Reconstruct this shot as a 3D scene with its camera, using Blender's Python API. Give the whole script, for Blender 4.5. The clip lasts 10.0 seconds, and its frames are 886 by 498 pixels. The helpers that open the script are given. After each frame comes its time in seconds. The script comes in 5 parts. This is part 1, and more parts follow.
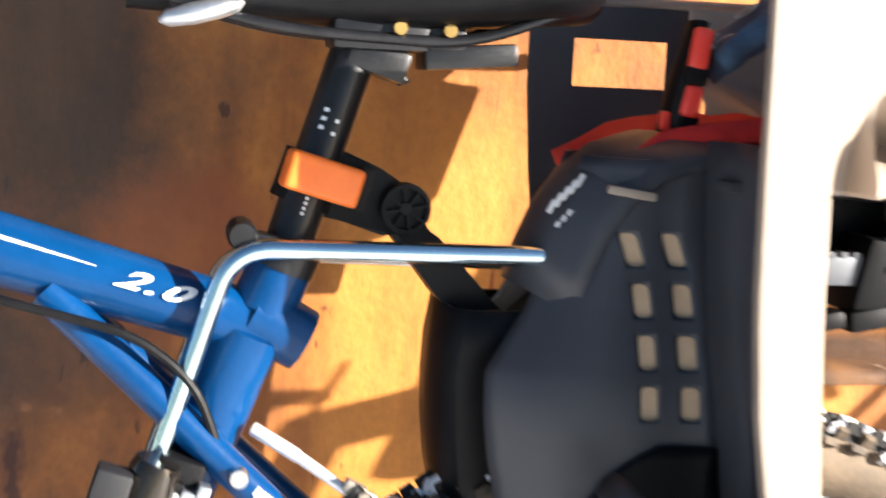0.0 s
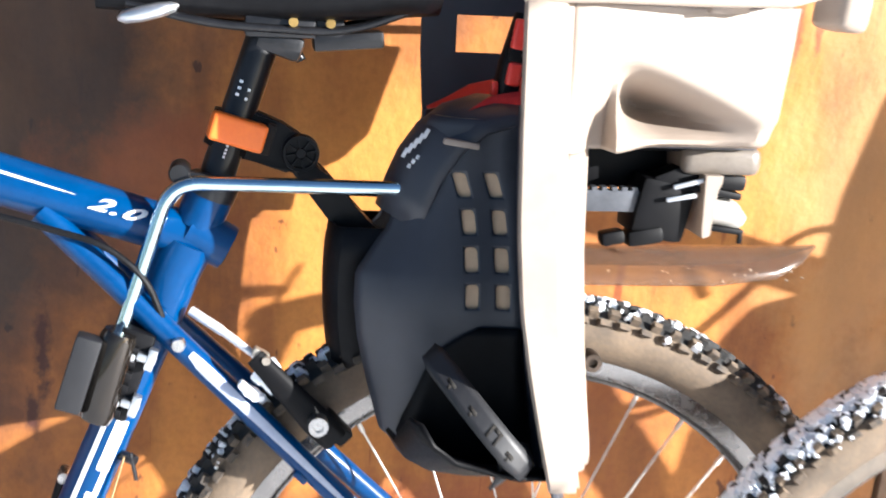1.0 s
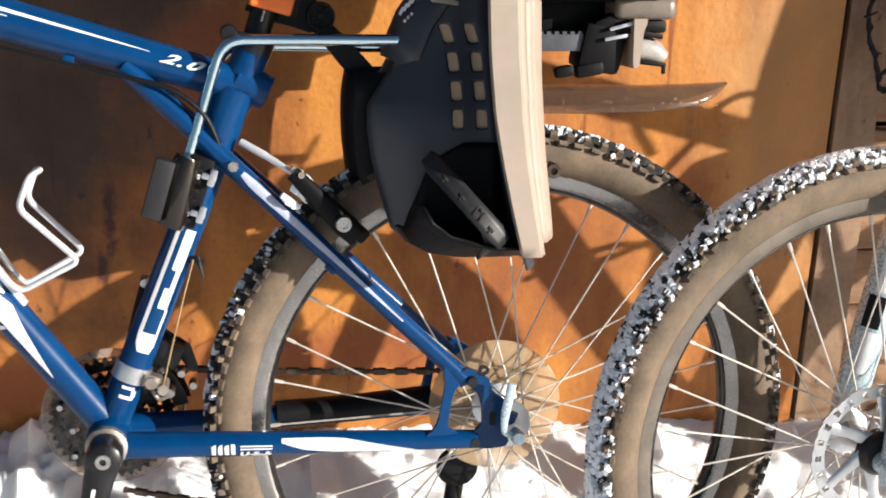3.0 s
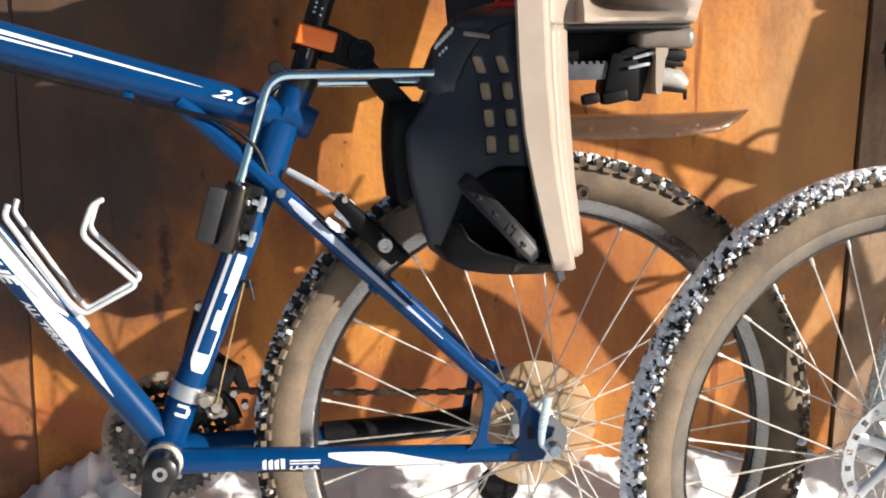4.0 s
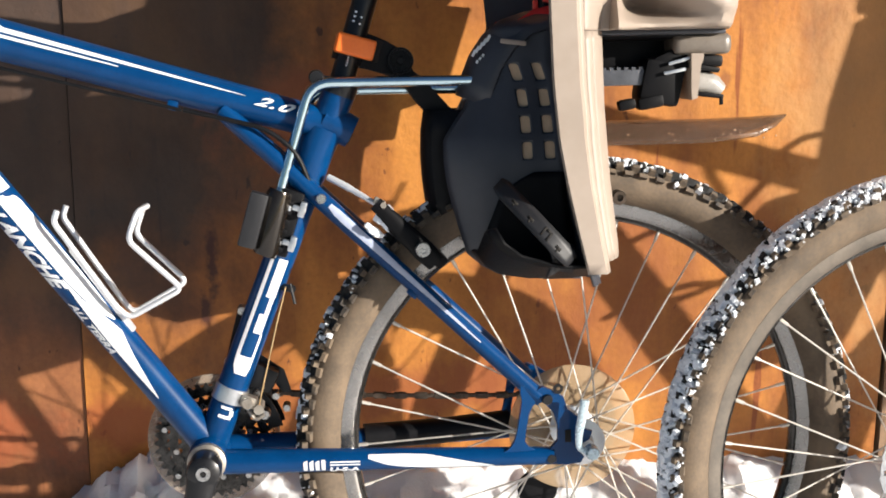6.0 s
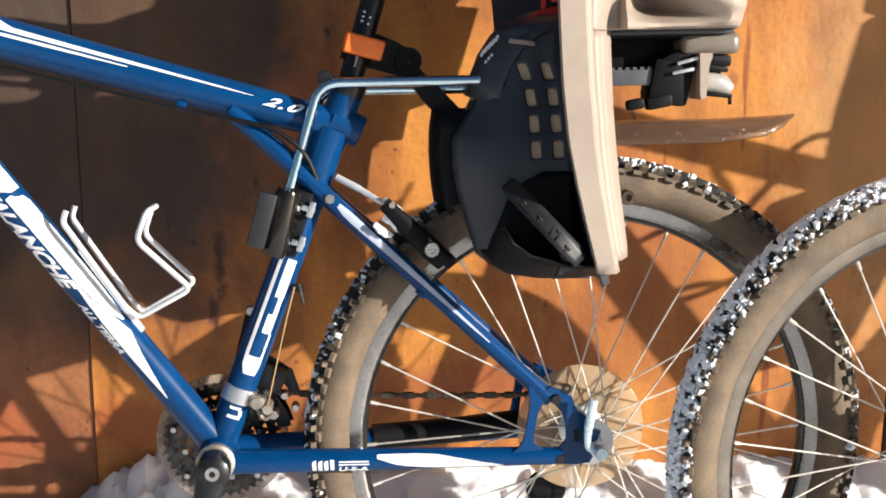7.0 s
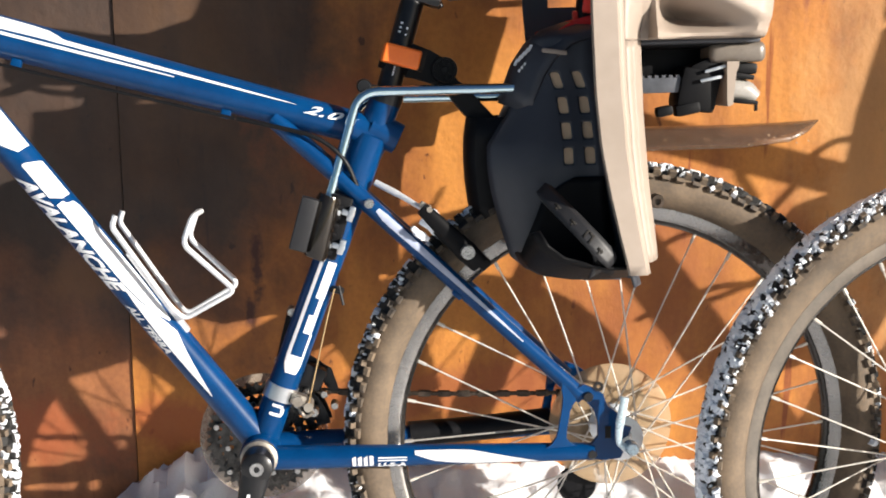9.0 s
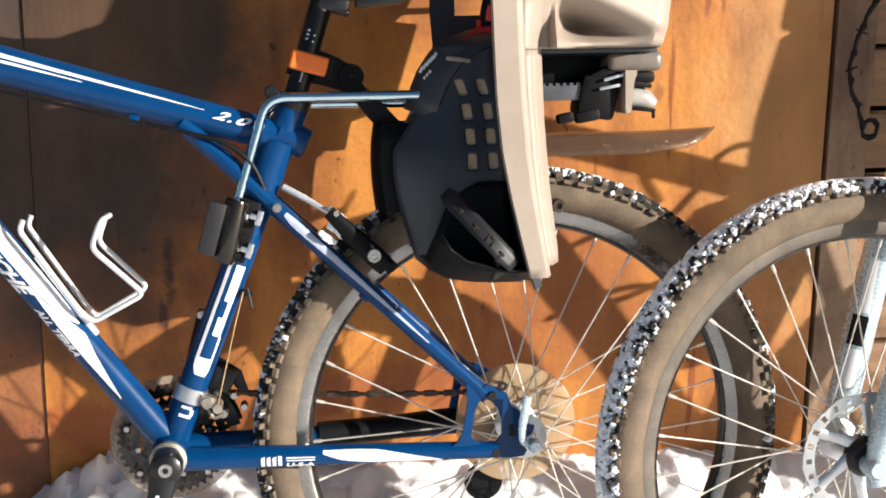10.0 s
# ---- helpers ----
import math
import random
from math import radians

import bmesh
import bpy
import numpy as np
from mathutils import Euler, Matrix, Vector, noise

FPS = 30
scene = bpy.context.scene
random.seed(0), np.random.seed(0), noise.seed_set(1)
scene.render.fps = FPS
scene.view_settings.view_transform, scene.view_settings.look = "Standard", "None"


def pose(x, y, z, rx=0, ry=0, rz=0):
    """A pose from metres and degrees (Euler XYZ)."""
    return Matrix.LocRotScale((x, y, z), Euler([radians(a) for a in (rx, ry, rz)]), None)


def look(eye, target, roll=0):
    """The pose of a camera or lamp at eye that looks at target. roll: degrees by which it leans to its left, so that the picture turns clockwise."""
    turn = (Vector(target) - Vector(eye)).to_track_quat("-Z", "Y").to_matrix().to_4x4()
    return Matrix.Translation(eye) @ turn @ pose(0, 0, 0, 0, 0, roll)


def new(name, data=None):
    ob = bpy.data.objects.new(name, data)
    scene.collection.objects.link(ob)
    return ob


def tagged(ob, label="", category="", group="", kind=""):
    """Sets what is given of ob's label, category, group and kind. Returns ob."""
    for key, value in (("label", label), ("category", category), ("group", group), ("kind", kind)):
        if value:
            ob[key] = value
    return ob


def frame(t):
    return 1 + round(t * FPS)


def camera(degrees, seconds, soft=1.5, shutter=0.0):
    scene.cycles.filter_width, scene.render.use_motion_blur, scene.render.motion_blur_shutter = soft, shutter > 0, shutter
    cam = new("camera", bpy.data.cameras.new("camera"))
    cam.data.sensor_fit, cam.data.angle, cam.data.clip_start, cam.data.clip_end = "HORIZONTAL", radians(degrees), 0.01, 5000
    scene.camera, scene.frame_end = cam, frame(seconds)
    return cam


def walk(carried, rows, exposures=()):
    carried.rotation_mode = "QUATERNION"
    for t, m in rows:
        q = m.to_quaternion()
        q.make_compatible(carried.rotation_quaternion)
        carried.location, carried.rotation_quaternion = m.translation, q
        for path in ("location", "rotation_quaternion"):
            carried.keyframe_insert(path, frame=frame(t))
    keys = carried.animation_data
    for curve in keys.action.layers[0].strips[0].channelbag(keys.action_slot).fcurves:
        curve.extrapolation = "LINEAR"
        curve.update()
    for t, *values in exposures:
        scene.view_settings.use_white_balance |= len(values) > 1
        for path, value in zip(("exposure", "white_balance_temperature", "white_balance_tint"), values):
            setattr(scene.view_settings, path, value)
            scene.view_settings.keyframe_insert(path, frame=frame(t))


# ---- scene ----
cam = camera(37.7, 10.0, soft=1.8, shutter=0.6)
PATH = [
    (0, (0.094, -0.641, 0.929), (0.527, 1.234, 0.392), 4.7),
    (0.5, (0.171, -0.792, 1.008), (0.483, 1.065, 0.334), 3.9),
    (1, (0.191, -0.933, 1.044), (0.502, 0.919, 0.354), 4.1),
    (1.5, (0.173, -1.039, 1.072), (0.525, 0.789, 0.338), 4.2),
    (2, (0.163, -1.115, 1.066), (0.511, 0.700, 0.300), 3.7),
    (2.5, (0.141, -1.201, 1.035), (0.488, 0.619, 0.281), 2.7),
    (4, (0.139, -1.380, 0.946), (0.390, 0.522, 0.379), 0.1),
    (4.5, (0.146, -1.392, 0.946), (0.365, 0.516, 0.390), -0.2),
    (5, (0.153, -1.399, 0.948), (0.346, 0.512, 0.391), -0.5),
    (5.5, (0.161, -1.402, 0.948), (0.333, 0.512, 0.392), -0.6),
    (7, (0.154, -1.403, 0.946), (0.311, 0.513, 0.394), -0.8),
    (7.5, (0.148, -1.409, 0.950), (0.305, 0.506, 0.395), -0.8),
    (8, (0.137, -1.426, 0.954), (0.287, 0.491, 0.401), -1.1),
    (8.5, (0.127, -1.438, 0.962), (0.258, 0.479, 0.407), -1.2),
    (9, (0.122, -1.450, 0.961), (0.261, 0.468, 0.413), -1.1),
    (9.5, (0.145, -1.468, 0.974), (0.384, 0.438, 0.420), -0.3),
    (10, (0.147, -1.483, 0.974), (0.394, 0.424, 0.424), -0.3),
]
walk(cam, [(t, look(eye, target, roll)) for t, eye, target, roll in PATH],
     exposures=[(0, 2.10, 5900, 10), (0.5, 1.92, 5750, 10), (1.0, 1.95, 5450, 10), (1.5, 1.62, 5450, 10), (2.0, 1.08, 5600, 10), (2.5, 0.92, 5900, 10), (10, 0.98, 5900, 10)])

# ---- light ----
SUN_AZ, SUN_EL = 57.5, 16.6     # degrees: towards +x from the wall's normal, and above the horizon
sun_dir = Vector((math.sin(radians(SUN_AZ)) * math.cos(radians(SUN_EL)),
                  -math.cos(radians(SUN_AZ)) * math.cos(radians(SUN_EL)), math.sin(radians(SUN_EL))))
world = bpy.data.worlds.new("sky")
scene.world = world
world.use_nodes = True
wn = world.node_tree.nodes
sky = wn.new("ShaderNodeTexSky")
sky.sky_type = 'NISHITA'
sky.sun_disc = False
sky.sun_elevation = radians(SUN_EL)
sky.sun_rotation = math.atan2(sun_dir.x, sun_dir.y)
world.node_tree.links.new(sky.outputs[0], wn["Background"].inputs[0])
wn["Background"].inputs[1].default_value = 0.036
sun = new("sun", bpy.data.lights.new("sun", "SUN"))
sun.data.energy = 5.0
sun.data.angle = radians(0.5)
sun.data.color = (1.0, 0.88, 0.72)
sun.matrix_world = look(sun_dir * 8, (0, 0, 0))


# ---- materials ----
def mat(name, base, alt=None, scale=40.0, rough=0.5, metal=0.0, bump=0.0, bump_scale=300.0, coat=0.0, spread=0.35, stretch=(1, 1, 1)):
    """A surface with two scales of colour change, uneven gloss and fine relief."""
    m = bpy.data.materials.new(name)
    m.use_nodes = True
    nt = m.node_tree
    bsdf = nt.nodes["Principled BSDF"]
    alt = alt or tuple(c * 0.7 for c in base)
    co = nt.nodes.new("ShaderNodeTexCoord")
    mp = nt.nodes.new("ShaderNodeMapping")
    mp.inputs["Scale"].default_value = stretch
    nt.links.new(co.outputs["Object"], mp.inputs[0])
    big = nt.nodes.new("ShaderNodeTexNoise")
    big.inputs["Scale"].default_value = scale
    big.inputs["Detail"].default_value = 5
    small = nt.nodes.new("ShaderNodeTexNoise")
    small.inputs["Scale"].default_value = scale * 9
    small.inputs["Detail"].default_value = 3
    both = nt.nodes.new("ShaderNodeMath")
    both.operation = 'MULTIPLY_ADD'
    both.inputs[1].default_value = 0.35
    nt.links.new(mp.outputs[0], big.inputs["Vector"])
    nt.links.new(mp.outputs[0], small.inputs["Vector"])
    nt.links.new(small.outputs[0], both.inputs[0])
    nt.links.new(big.outputs[0], both.inputs[2])
    ramp = nt.nodes.new("ShaderNodeValToRGB")
    ramp.color_ramp.elements[0].position = 0.675 - spread / 2
    ramp.color_ramp.elements[1].position = 0.675 + spread / 2
    ramp.color_ramp.elements[0].color = (*alt, 1)
    ramp.color_ramp.elements[1].color = (*base, 1)
    nt.links.new(both.outputs[0], ramp.inputs[0])
    nt.links.new(ramp.outputs[0], bsdf.inputs["Base Color"])
    gloss = nt.nodes.new("ShaderNodeMapRange")
    gloss.inputs["To Min"].default_value = max(0.02, rough - 0.12)
    gloss.inputs["To Max"].default_value = min(1.0, rough + 0.12)
    nt.links.new(small.outputs[0], gloss.inputs[0])
    nt.links.new(gloss.outputs[0], bsdf.inputs["Roughness"])
    bsdf.inputs["Metallic"].default_value = metal
    bsdf.inputs["Coat Weight"].default_value = coat
    bsdf.inputs["Coat Roughness"].default_value = 0.08
    if bump:
        grain = nt.nodes.new("ShaderNodeTexNoise")
        grain.inputs["Scale"].default_value = bump_scale
        grain.inputs["Detail"].default_value = 4
        nt.links.new(mp.outputs[0], grain.inputs["Vector"])
        bp = nt.nodes.new("ShaderNodeBump")
        bp.inputs["Strength"].default_value = bump
        bp.inputs["Distance"].default_value = 0.002
        nt.links.new(grain.outputs[0], bp.inputs["Height"])
        nt.links.new(bp.outputs[0], bsdf.inputs["Normal"])
    return m


def rust_material(name, light, mid, dark, seed, paint=None, stains=()):
    """Old painted sheet iron: rusty blotches, vertical runs, dark pits and painted-in shade."""
    m = bpy.data.materials.new(name)
    m.use_nodes = True
    nt = m.node_tree
    bsdf = nt.nodes["Principled BSDF"]
    co = nt.nodes.new("ShaderNodeTexCoord")

    def field(scale, stretch, detail, rough=0.55):
        mp = nt.nodes.new("ShaderNodeMapping")
        mp.inputs["Scale"].default_value = stretch
        mp.inputs["Location"].default_value = (seed, seed * 0.7, seed * 1.3)
        n = nt.nodes.new("ShaderNodeTexNoise")
        n.inputs["Scale"].default_value = scale
        n.inputs["Detail"].default_value = detail
        n.inputs["Roughness"].default_value = rough
        nt.links.new(co.outputs["Object"], mp.inputs[0])
        nt.links.new(mp.outputs[0], n.inputs["Vector"])
        return n.outputs[0]

    def ramp(src, stops):
        r = nt.nodes.new("ShaderNodeValToRGB")
        els = r.color_ramp.elements
        while len(els) < len(stops):
            els.new(0.5)
        for e, (p, c) in zip(els, stops):
            e.position, e.color = p, (*c, 1)
        nt.links.new(src, r.inputs[0])
        return r.outputs[0]

    def mix(fac, a, b, kind='MIX'):
        x = nt.nodes.new("ShaderNodeMix")
        x.data_type, x.blend_type = 'RGBA', kind
        if isinstance(fac, float):
            x.inputs[0].default_value = fac
        else:
            nt.links.new(fac, x.inputs[0])
        nt.links.new(a, x.inputs[6])
        nt.links.new(b, x.inputs[7])
        return x.outputs[2]

    blot = ramp(field(4.0, (1, 1, 0.8), 6, 0.62), [(0.34, dark), (0.47, mid), (0.62, light)])
    runs = ramp(field(5.0, (3.0, 1, 0.5), 6), [(0.36, (0.45, 0.36, 0.32)), (0.55, (1, 1, 1))])
    fine = ramp(field(120.0, (1, 1, 1), 4), [(0.35, (0.88, 0.86, 0.84)), (0.6, (1.04, 1.03, 1.0))])
    pits = ramp(field(36.0, (1.3, 1, 0.7), 3), [(0.26, (0.22, 0.14, 0.10)), (0.31, (1, 1, 1))])
    drips = ramp(field(5.0, (7.0, 1, 0.55), 3), [(0.30, (0.40, 0.17, 0.12)), (0.345, (1, 1, 1))])
    col = mix(0.65, blot, runs, 'MULTIPLY')
    col = mix(0.75, col, drips, 'MULTIPLY')
    col = mix(0.8, col, fine, 'MULTIPLY')
    col = mix(0.85, col, pits, 'MULTIPLY')
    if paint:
        # left wall's shade put into the colour with old dark paint, ragged edge
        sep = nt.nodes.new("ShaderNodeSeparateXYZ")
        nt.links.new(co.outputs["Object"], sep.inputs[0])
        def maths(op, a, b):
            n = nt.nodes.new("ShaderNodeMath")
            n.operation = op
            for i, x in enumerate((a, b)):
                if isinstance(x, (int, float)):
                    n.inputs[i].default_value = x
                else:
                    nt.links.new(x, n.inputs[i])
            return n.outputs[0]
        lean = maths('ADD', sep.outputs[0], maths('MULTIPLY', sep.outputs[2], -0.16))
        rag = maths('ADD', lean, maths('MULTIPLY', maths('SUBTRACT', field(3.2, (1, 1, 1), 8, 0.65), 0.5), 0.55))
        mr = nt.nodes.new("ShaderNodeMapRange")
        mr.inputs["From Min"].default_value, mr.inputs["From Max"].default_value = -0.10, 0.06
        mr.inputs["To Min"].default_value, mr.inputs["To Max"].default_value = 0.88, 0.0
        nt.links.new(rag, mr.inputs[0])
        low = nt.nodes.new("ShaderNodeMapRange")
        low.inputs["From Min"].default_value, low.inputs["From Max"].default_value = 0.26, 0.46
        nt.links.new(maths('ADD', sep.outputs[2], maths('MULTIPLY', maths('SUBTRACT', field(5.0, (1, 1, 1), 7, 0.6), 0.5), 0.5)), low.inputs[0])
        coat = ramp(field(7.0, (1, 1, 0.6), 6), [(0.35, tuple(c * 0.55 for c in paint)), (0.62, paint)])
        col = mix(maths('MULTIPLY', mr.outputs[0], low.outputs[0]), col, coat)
    for x, z, rx, rz, tone, amount in stains:
        sp = nt.nodes.new("ShaderNodeSeparateXYZ")
        nt.links.new(co.outputs["Object"], sp.inputs[0])

        def calc(op, a, b=0.0):
            n = nt.nodes.new("ShaderNodeMath")
            n.operation = op
            for i, q in enumerate((a, b)):
                if isinstance(q, (int, float)):
                    n.inputs[i].default_value = q
                else:
                    nt.links.new(q, n.inputs[i])
            return n.outputs[0]
        dx = calc('DIVIDE', calc('SUBTRACT', sp.outputs[0], x), rx)
        dz = calc('DIVIDE', calc('SUBTRACT', sp.outputs[2], z), rz)
        dist = calc('SQRT', calc('ADD', calc('MULTIPLY', dx, dx), calc('MULTIPLY', dz, dz)))
        ragged = calc('ADD', dist, calc('MULTIPLY', calc('SUBTRACT', field(0.35 / min(rx, rz) + 6, (1, 1, 0.8), 8, 0.68), 0.5), 2.6))
        mr = nt.nodes.new("ShaderNodeMapRange")
        mr.inputs["From Min"].default_value, mr.inputs["From Max"].default_value = 1.15, 0.55
        mr.inputs["To Min"].default_value, mr.inputs["To Max"].default_value = 0.0, amount
        nt.links.new(ragged, mr.inputs[0])
        shade = nt.nodes.new("ShaderNodeRGB")
        shade.outputs[0].default_value = (*tone, 1)
        col = mix(mr.outputs[0], col, shade.outputs[0])
    nt.links.new(col, bsdf.inputs["Base Color"])
    rg = nt.nodes.new("ShaderNodeMapRange")
    rg.inputs["To Min"].default_value, rg.inputs["To Max"].default_value = 0.45, 0.85
    nt.links.new(field(14.0, (1, 1, 1), 5), rg.inputs[0])
    nt.links.new(rg.outputs[0], bsdf.inputs["Roughness"])
    bp = nt.nodes.new("ShaderNodeBump")
    bp.inputs["Strength"].default_value = 0.35
    bp.inputs["Distance"].default_value = 0.004
    nt.links.new(field(60.0, (1, 1, 0.8), 6), bp.inputs["Height"])
    nt.links.new(bp.outputs[0], bsdf.inputs["Normal"])
    return m


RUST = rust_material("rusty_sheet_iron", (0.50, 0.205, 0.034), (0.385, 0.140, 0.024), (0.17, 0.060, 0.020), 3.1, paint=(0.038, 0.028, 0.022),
                     stains=[(0.93, 0.70, 0.14, 0.50, (0.47, 0.250, 0.088), 0.6), (0.55, 0.36, 0.16, 0.14, (0.22, 0.060, 0.018), 0.55), (0.30, 0.20, 0.30, 0.05, (0.24, 0.060, 0.018), 0.7),
                             (-0.020, 0.425, 0.010, 0.060, (0.050, 0.014, 0.010), 0.95), (-0.034, 0.345, 0.008, 0.030, (0.050, 0.014, 0.010), 0.9), (-0.15, 0.17, 0.12, 0.05, (0.30, 0.075, 0.02), 0.8),
                             (0.10, 0.62, 0.10, 0.08, (0.26, 0.070, 0.020), 0.6), (0.790, 0.80, 0.006, 0.05, (0.20, 0.055, 0.02), 0.8), (0.815, 0.81, 0.005, 0.04, (0.20, 0.055, 0.02), 0.8),
                             (0.60, 0.47, 0.012, 0.016, (0.16, 0.05, 0.02), 0.8), (0.50, 0.41, 0.012, 0.010, (0.14, 0.04, 0.02), 0.8), (0.72, 0.66, 0.010, 0.014, (0.22, 0.07, 0.02), 0.7)])
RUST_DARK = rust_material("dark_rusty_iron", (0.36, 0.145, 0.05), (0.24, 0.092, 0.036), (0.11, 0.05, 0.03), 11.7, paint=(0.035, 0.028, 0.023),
                          stains=[(-0.36, 0.16, 0.13, 0.07, (0.30, 0.080, 0.025), 0.85), (-0.27, 0.40, 0.07, 0.05, (0.16, 0.075, 0.030), 0.6)])
RUST_GREY = rust_material("weathered_grey_iron", (0.31, 0.21, 0.13), (0.25, 0.16, 0.095), (0.16, 0.095, 0.06), 7.3)
DARK = mat("black_gap", (0.012, 0.010, 0.008), rough=0.9)
SNOW = mat("old_snow", (0.90, 0.92, 0.95), (0.80, 0.83, 0.88), scale=14, rough=0.65, bump=0.9, bump_scale=160)
GROUND_SNOW = mat("banked_snow", (0.93, 0.94, 0.96), (0.86, 0.88, 0.91), scale=14, rough=0.7, bump=0.5, bump_scale=220)
GROUND_SNOW.node_tree.nodes["Principled BSDF"].inputs["Subsurface Weight"].default_value = 0.5
GROUND_SNOW.node_tree.nodes["Principled BSDF"].inputs["Subsurface Radius"].default_value = (1, 1, 1)
GROUND_SNOW.node_tree.nodes["Principled BSDF"].inputs["Subsurface Scale"].default_value = 0.02
BLUE = mat("blue_frame_paint", (0.002, 0.042, 0.145), (0.0015, 0.032, 0.115), scale=30, rough=0.34, coat=0.25)
BLUE.node_tree.nodes['Principled BSDF'].inputs['Specular IOR Level'].default_value = 0.15
WHITE = mat("white_decal", (0.80, 0.82, 0.84), (0.70, 0.72, 0.75), scale=60, rough=0.35, coat=0.3)
LILAC = mat("silver_grey_decal", (0.42, 0.46, 0.58), (0.34, 0.38, 0.50), scale=60, rough=0.35, coat=0.3)
BLACK = mat("black_plastic", (0.007, 0.007, 0.008), (0.004, 0.004, 0.005), scale=60, rough=0.45, bump=0.08)
BLACK.node_tree.nodes["Principled BSDF"].inputs["Specular IOR Level"].default_value = 0.18
BLACK_METAL = mat("black_anodised_metal", (0.012, 0.012, 0.014), (0.007, 0.007, 0.008), scale=50, rough=0.36, metal=0.2, coat=0.1)
RUBBER = mat("black_tyre_rubber", (0.020, 0.019, 0.018), (0.010, 0.010, 0.010), scale=50, rough=0.75, bump=0.25)
WALLS = mat("dusty_tyre_sidewall", (0.170, 0.122, 0.078), (0.085, 0.063, 0.043), scale=22, rough=0.8, bump=0.2)
STEEL = mat("bare_steel", (0.62, 0.61, 0.59), (0.45, 0.44, 0.43), scale=60, rough=0.28, metal=1.0)
# cyan of the reflected sky is put into the chrome's base colour
CHROME = mat("chromed_rod", (0.66, 0.82, 0.88), (0.58, 0.74, 0.82), scale=30, rough=0.10, metal=1.0)
ALLOY = mat("brushed_alloy", (0.66, 0.68, 0.70), (0.52, 0.54, 0.57), scale=45, rough=0.33, metal=0.9)
DULL_ALLOY = mat("dirty_alloy", (0.46, 0.42, 0.36), (0.30, 0.26, 0.22), scale=45, rough=0.45, metal=0.8)
SPOKE_STEEL = mat("spoke_steel", (0.74, 0.70, 0.64), (0.62, 0.58, 0.52), scale=60, rough=0.38, metal=0.45)
RIM_DUSTY = mat("dusty_dark_rim", (0.15, 0.125, 0.10), (0.09, 0.078, 0.065), scale=24, rough=0.5, metal=0.3)
RIM_GREY = mat("dusty_alloy_rim", (0.34, 0.33, 0.32), (0.25, 0.24, 0.23), scale=9, rough=0.26, metal=0.95)
RIM_DARK = mat("dark_anodised_rim", (0.075, 0.072, 0.070), (0.045, 0.043, 0.041), scale=14, rough=0.22, metal=0.85)
RING = mat("worn_ring_steel", (0.10, 0.095, 0.09), (0.025, 0.024, 0.023), scale=90, rough=0.3, metal=0.9)
CHAIN = mat("oily_chain", (0.12, 0.09, 0.07), (0.05, 0.04, 0.03), scale=120, rough=0.4, metal=0.8)
ORANGE = mat("orange_plastic", (0.90, 0.20, 0.022), (0.82, 0.16, 0.018), scale=40, rough=0.42, bump=0.05)
BEIGE = mat("light_grey_plastic", (0.335, 0.275, 0.225), (0.290, 0.236, 0.190), scale=9, rough=0.48, bump=0.10, bump_scale=900)
SLATE = mat("dark_slate_plastic", (0.044, 0.047, 0.058), (0.034, 0.036, 0.045), scale=12, rough=0.42, bump=0.10, bump_scale=900)
# bright tan holds the sunlight seen through the leg shield slots
SLOT_LIT = mat("lit_slot_backing", (0.62, 0.46, 0.30), (0.52, 0.38, 0.25), scale=30, rough=0.9)
RED = mat("red_fabric", (0.62, 0.025, 0.022), (0.45, 0.016, 0.015), scale=60, rough=0.9, bump=0.5, bump_scale=700)
RED_PLASTIC = mat("red_buckle_plastic", (0.85, 0.07, 0.045), (0.75, 0.05, 0.035), scale=40, rough=0.35)
NAVY = mat("blue_patterned_fabric", (0.06, 0.12, 0.20), (0.03, 0.06, 0.11), scale=40, rough=0.9, bump=0.4, bump_scale=700)
PALE_BLUE = mat("pale_blue_print", (0.25, 0.40, 0.52), (0.18, 0.32, 0.44), scale=60, rough=0.9)
FORK = mat("silver_blue_fork", (0.52, 0.64, 0.70), (0.44, 0.55, 0.62), scale=30, rough=0.28, metal=0.35, coat=0.6)
WOOD = mat("weathered_boards", (0.42, 0.25, 0.13), (0.24, 0.14, 0.08), scale=7, rough=0.8, bump=0.5, bump_scale=60, stretch=(1, 1, 6))
TINT = mat("smoky_plastic", (0.13, 0.076, 0.050), (0.07, 0.045, 0.028), scale=14, rough=0.25, coat=0.4, stretch=(0.4, 1, 2.5))
TINT.node_tree.nodes["Principled BSDF"].inputs["Alpha"].default_value = 0.55
# BLACK made deeper: shade below the seat and in the foot well put in
DEEP = mat("deep_shade_black_plastic", (0.004, 0.004, 0.005), (0.0025, 0.0025, 0.003), scale=60, rough=0.5)
DEEP.node_tree.nodes["Principled BSDF"].inputs["Specular IOR Level"].default_value = 0.15
CAGE = mat("polished_aluminium", (0.80, 0.81, 0.83), (0.68, 0.69, 0.72), scale=40, rough=0.34, metal=0.45)
GUARD = mat("yellowed_clear_plastic", (0.55, 0.40, 0.24), (0.40, 0.28, 0.16), scale=16, rough=0.35)
CLEAR = mat('smoky_clear_plastic', (0.46, 0.38, 0.30), (0.32, 0.26, 0.20), scale=16, rough=0.3)
CLEAR.node_tree.nodes['Principled BSDF'].inputs['Alpha'].default_value = 0.5
GUARD.node_tree.nodes["Principled BSDF"].inputs["Alpha"].default_value = 0.52


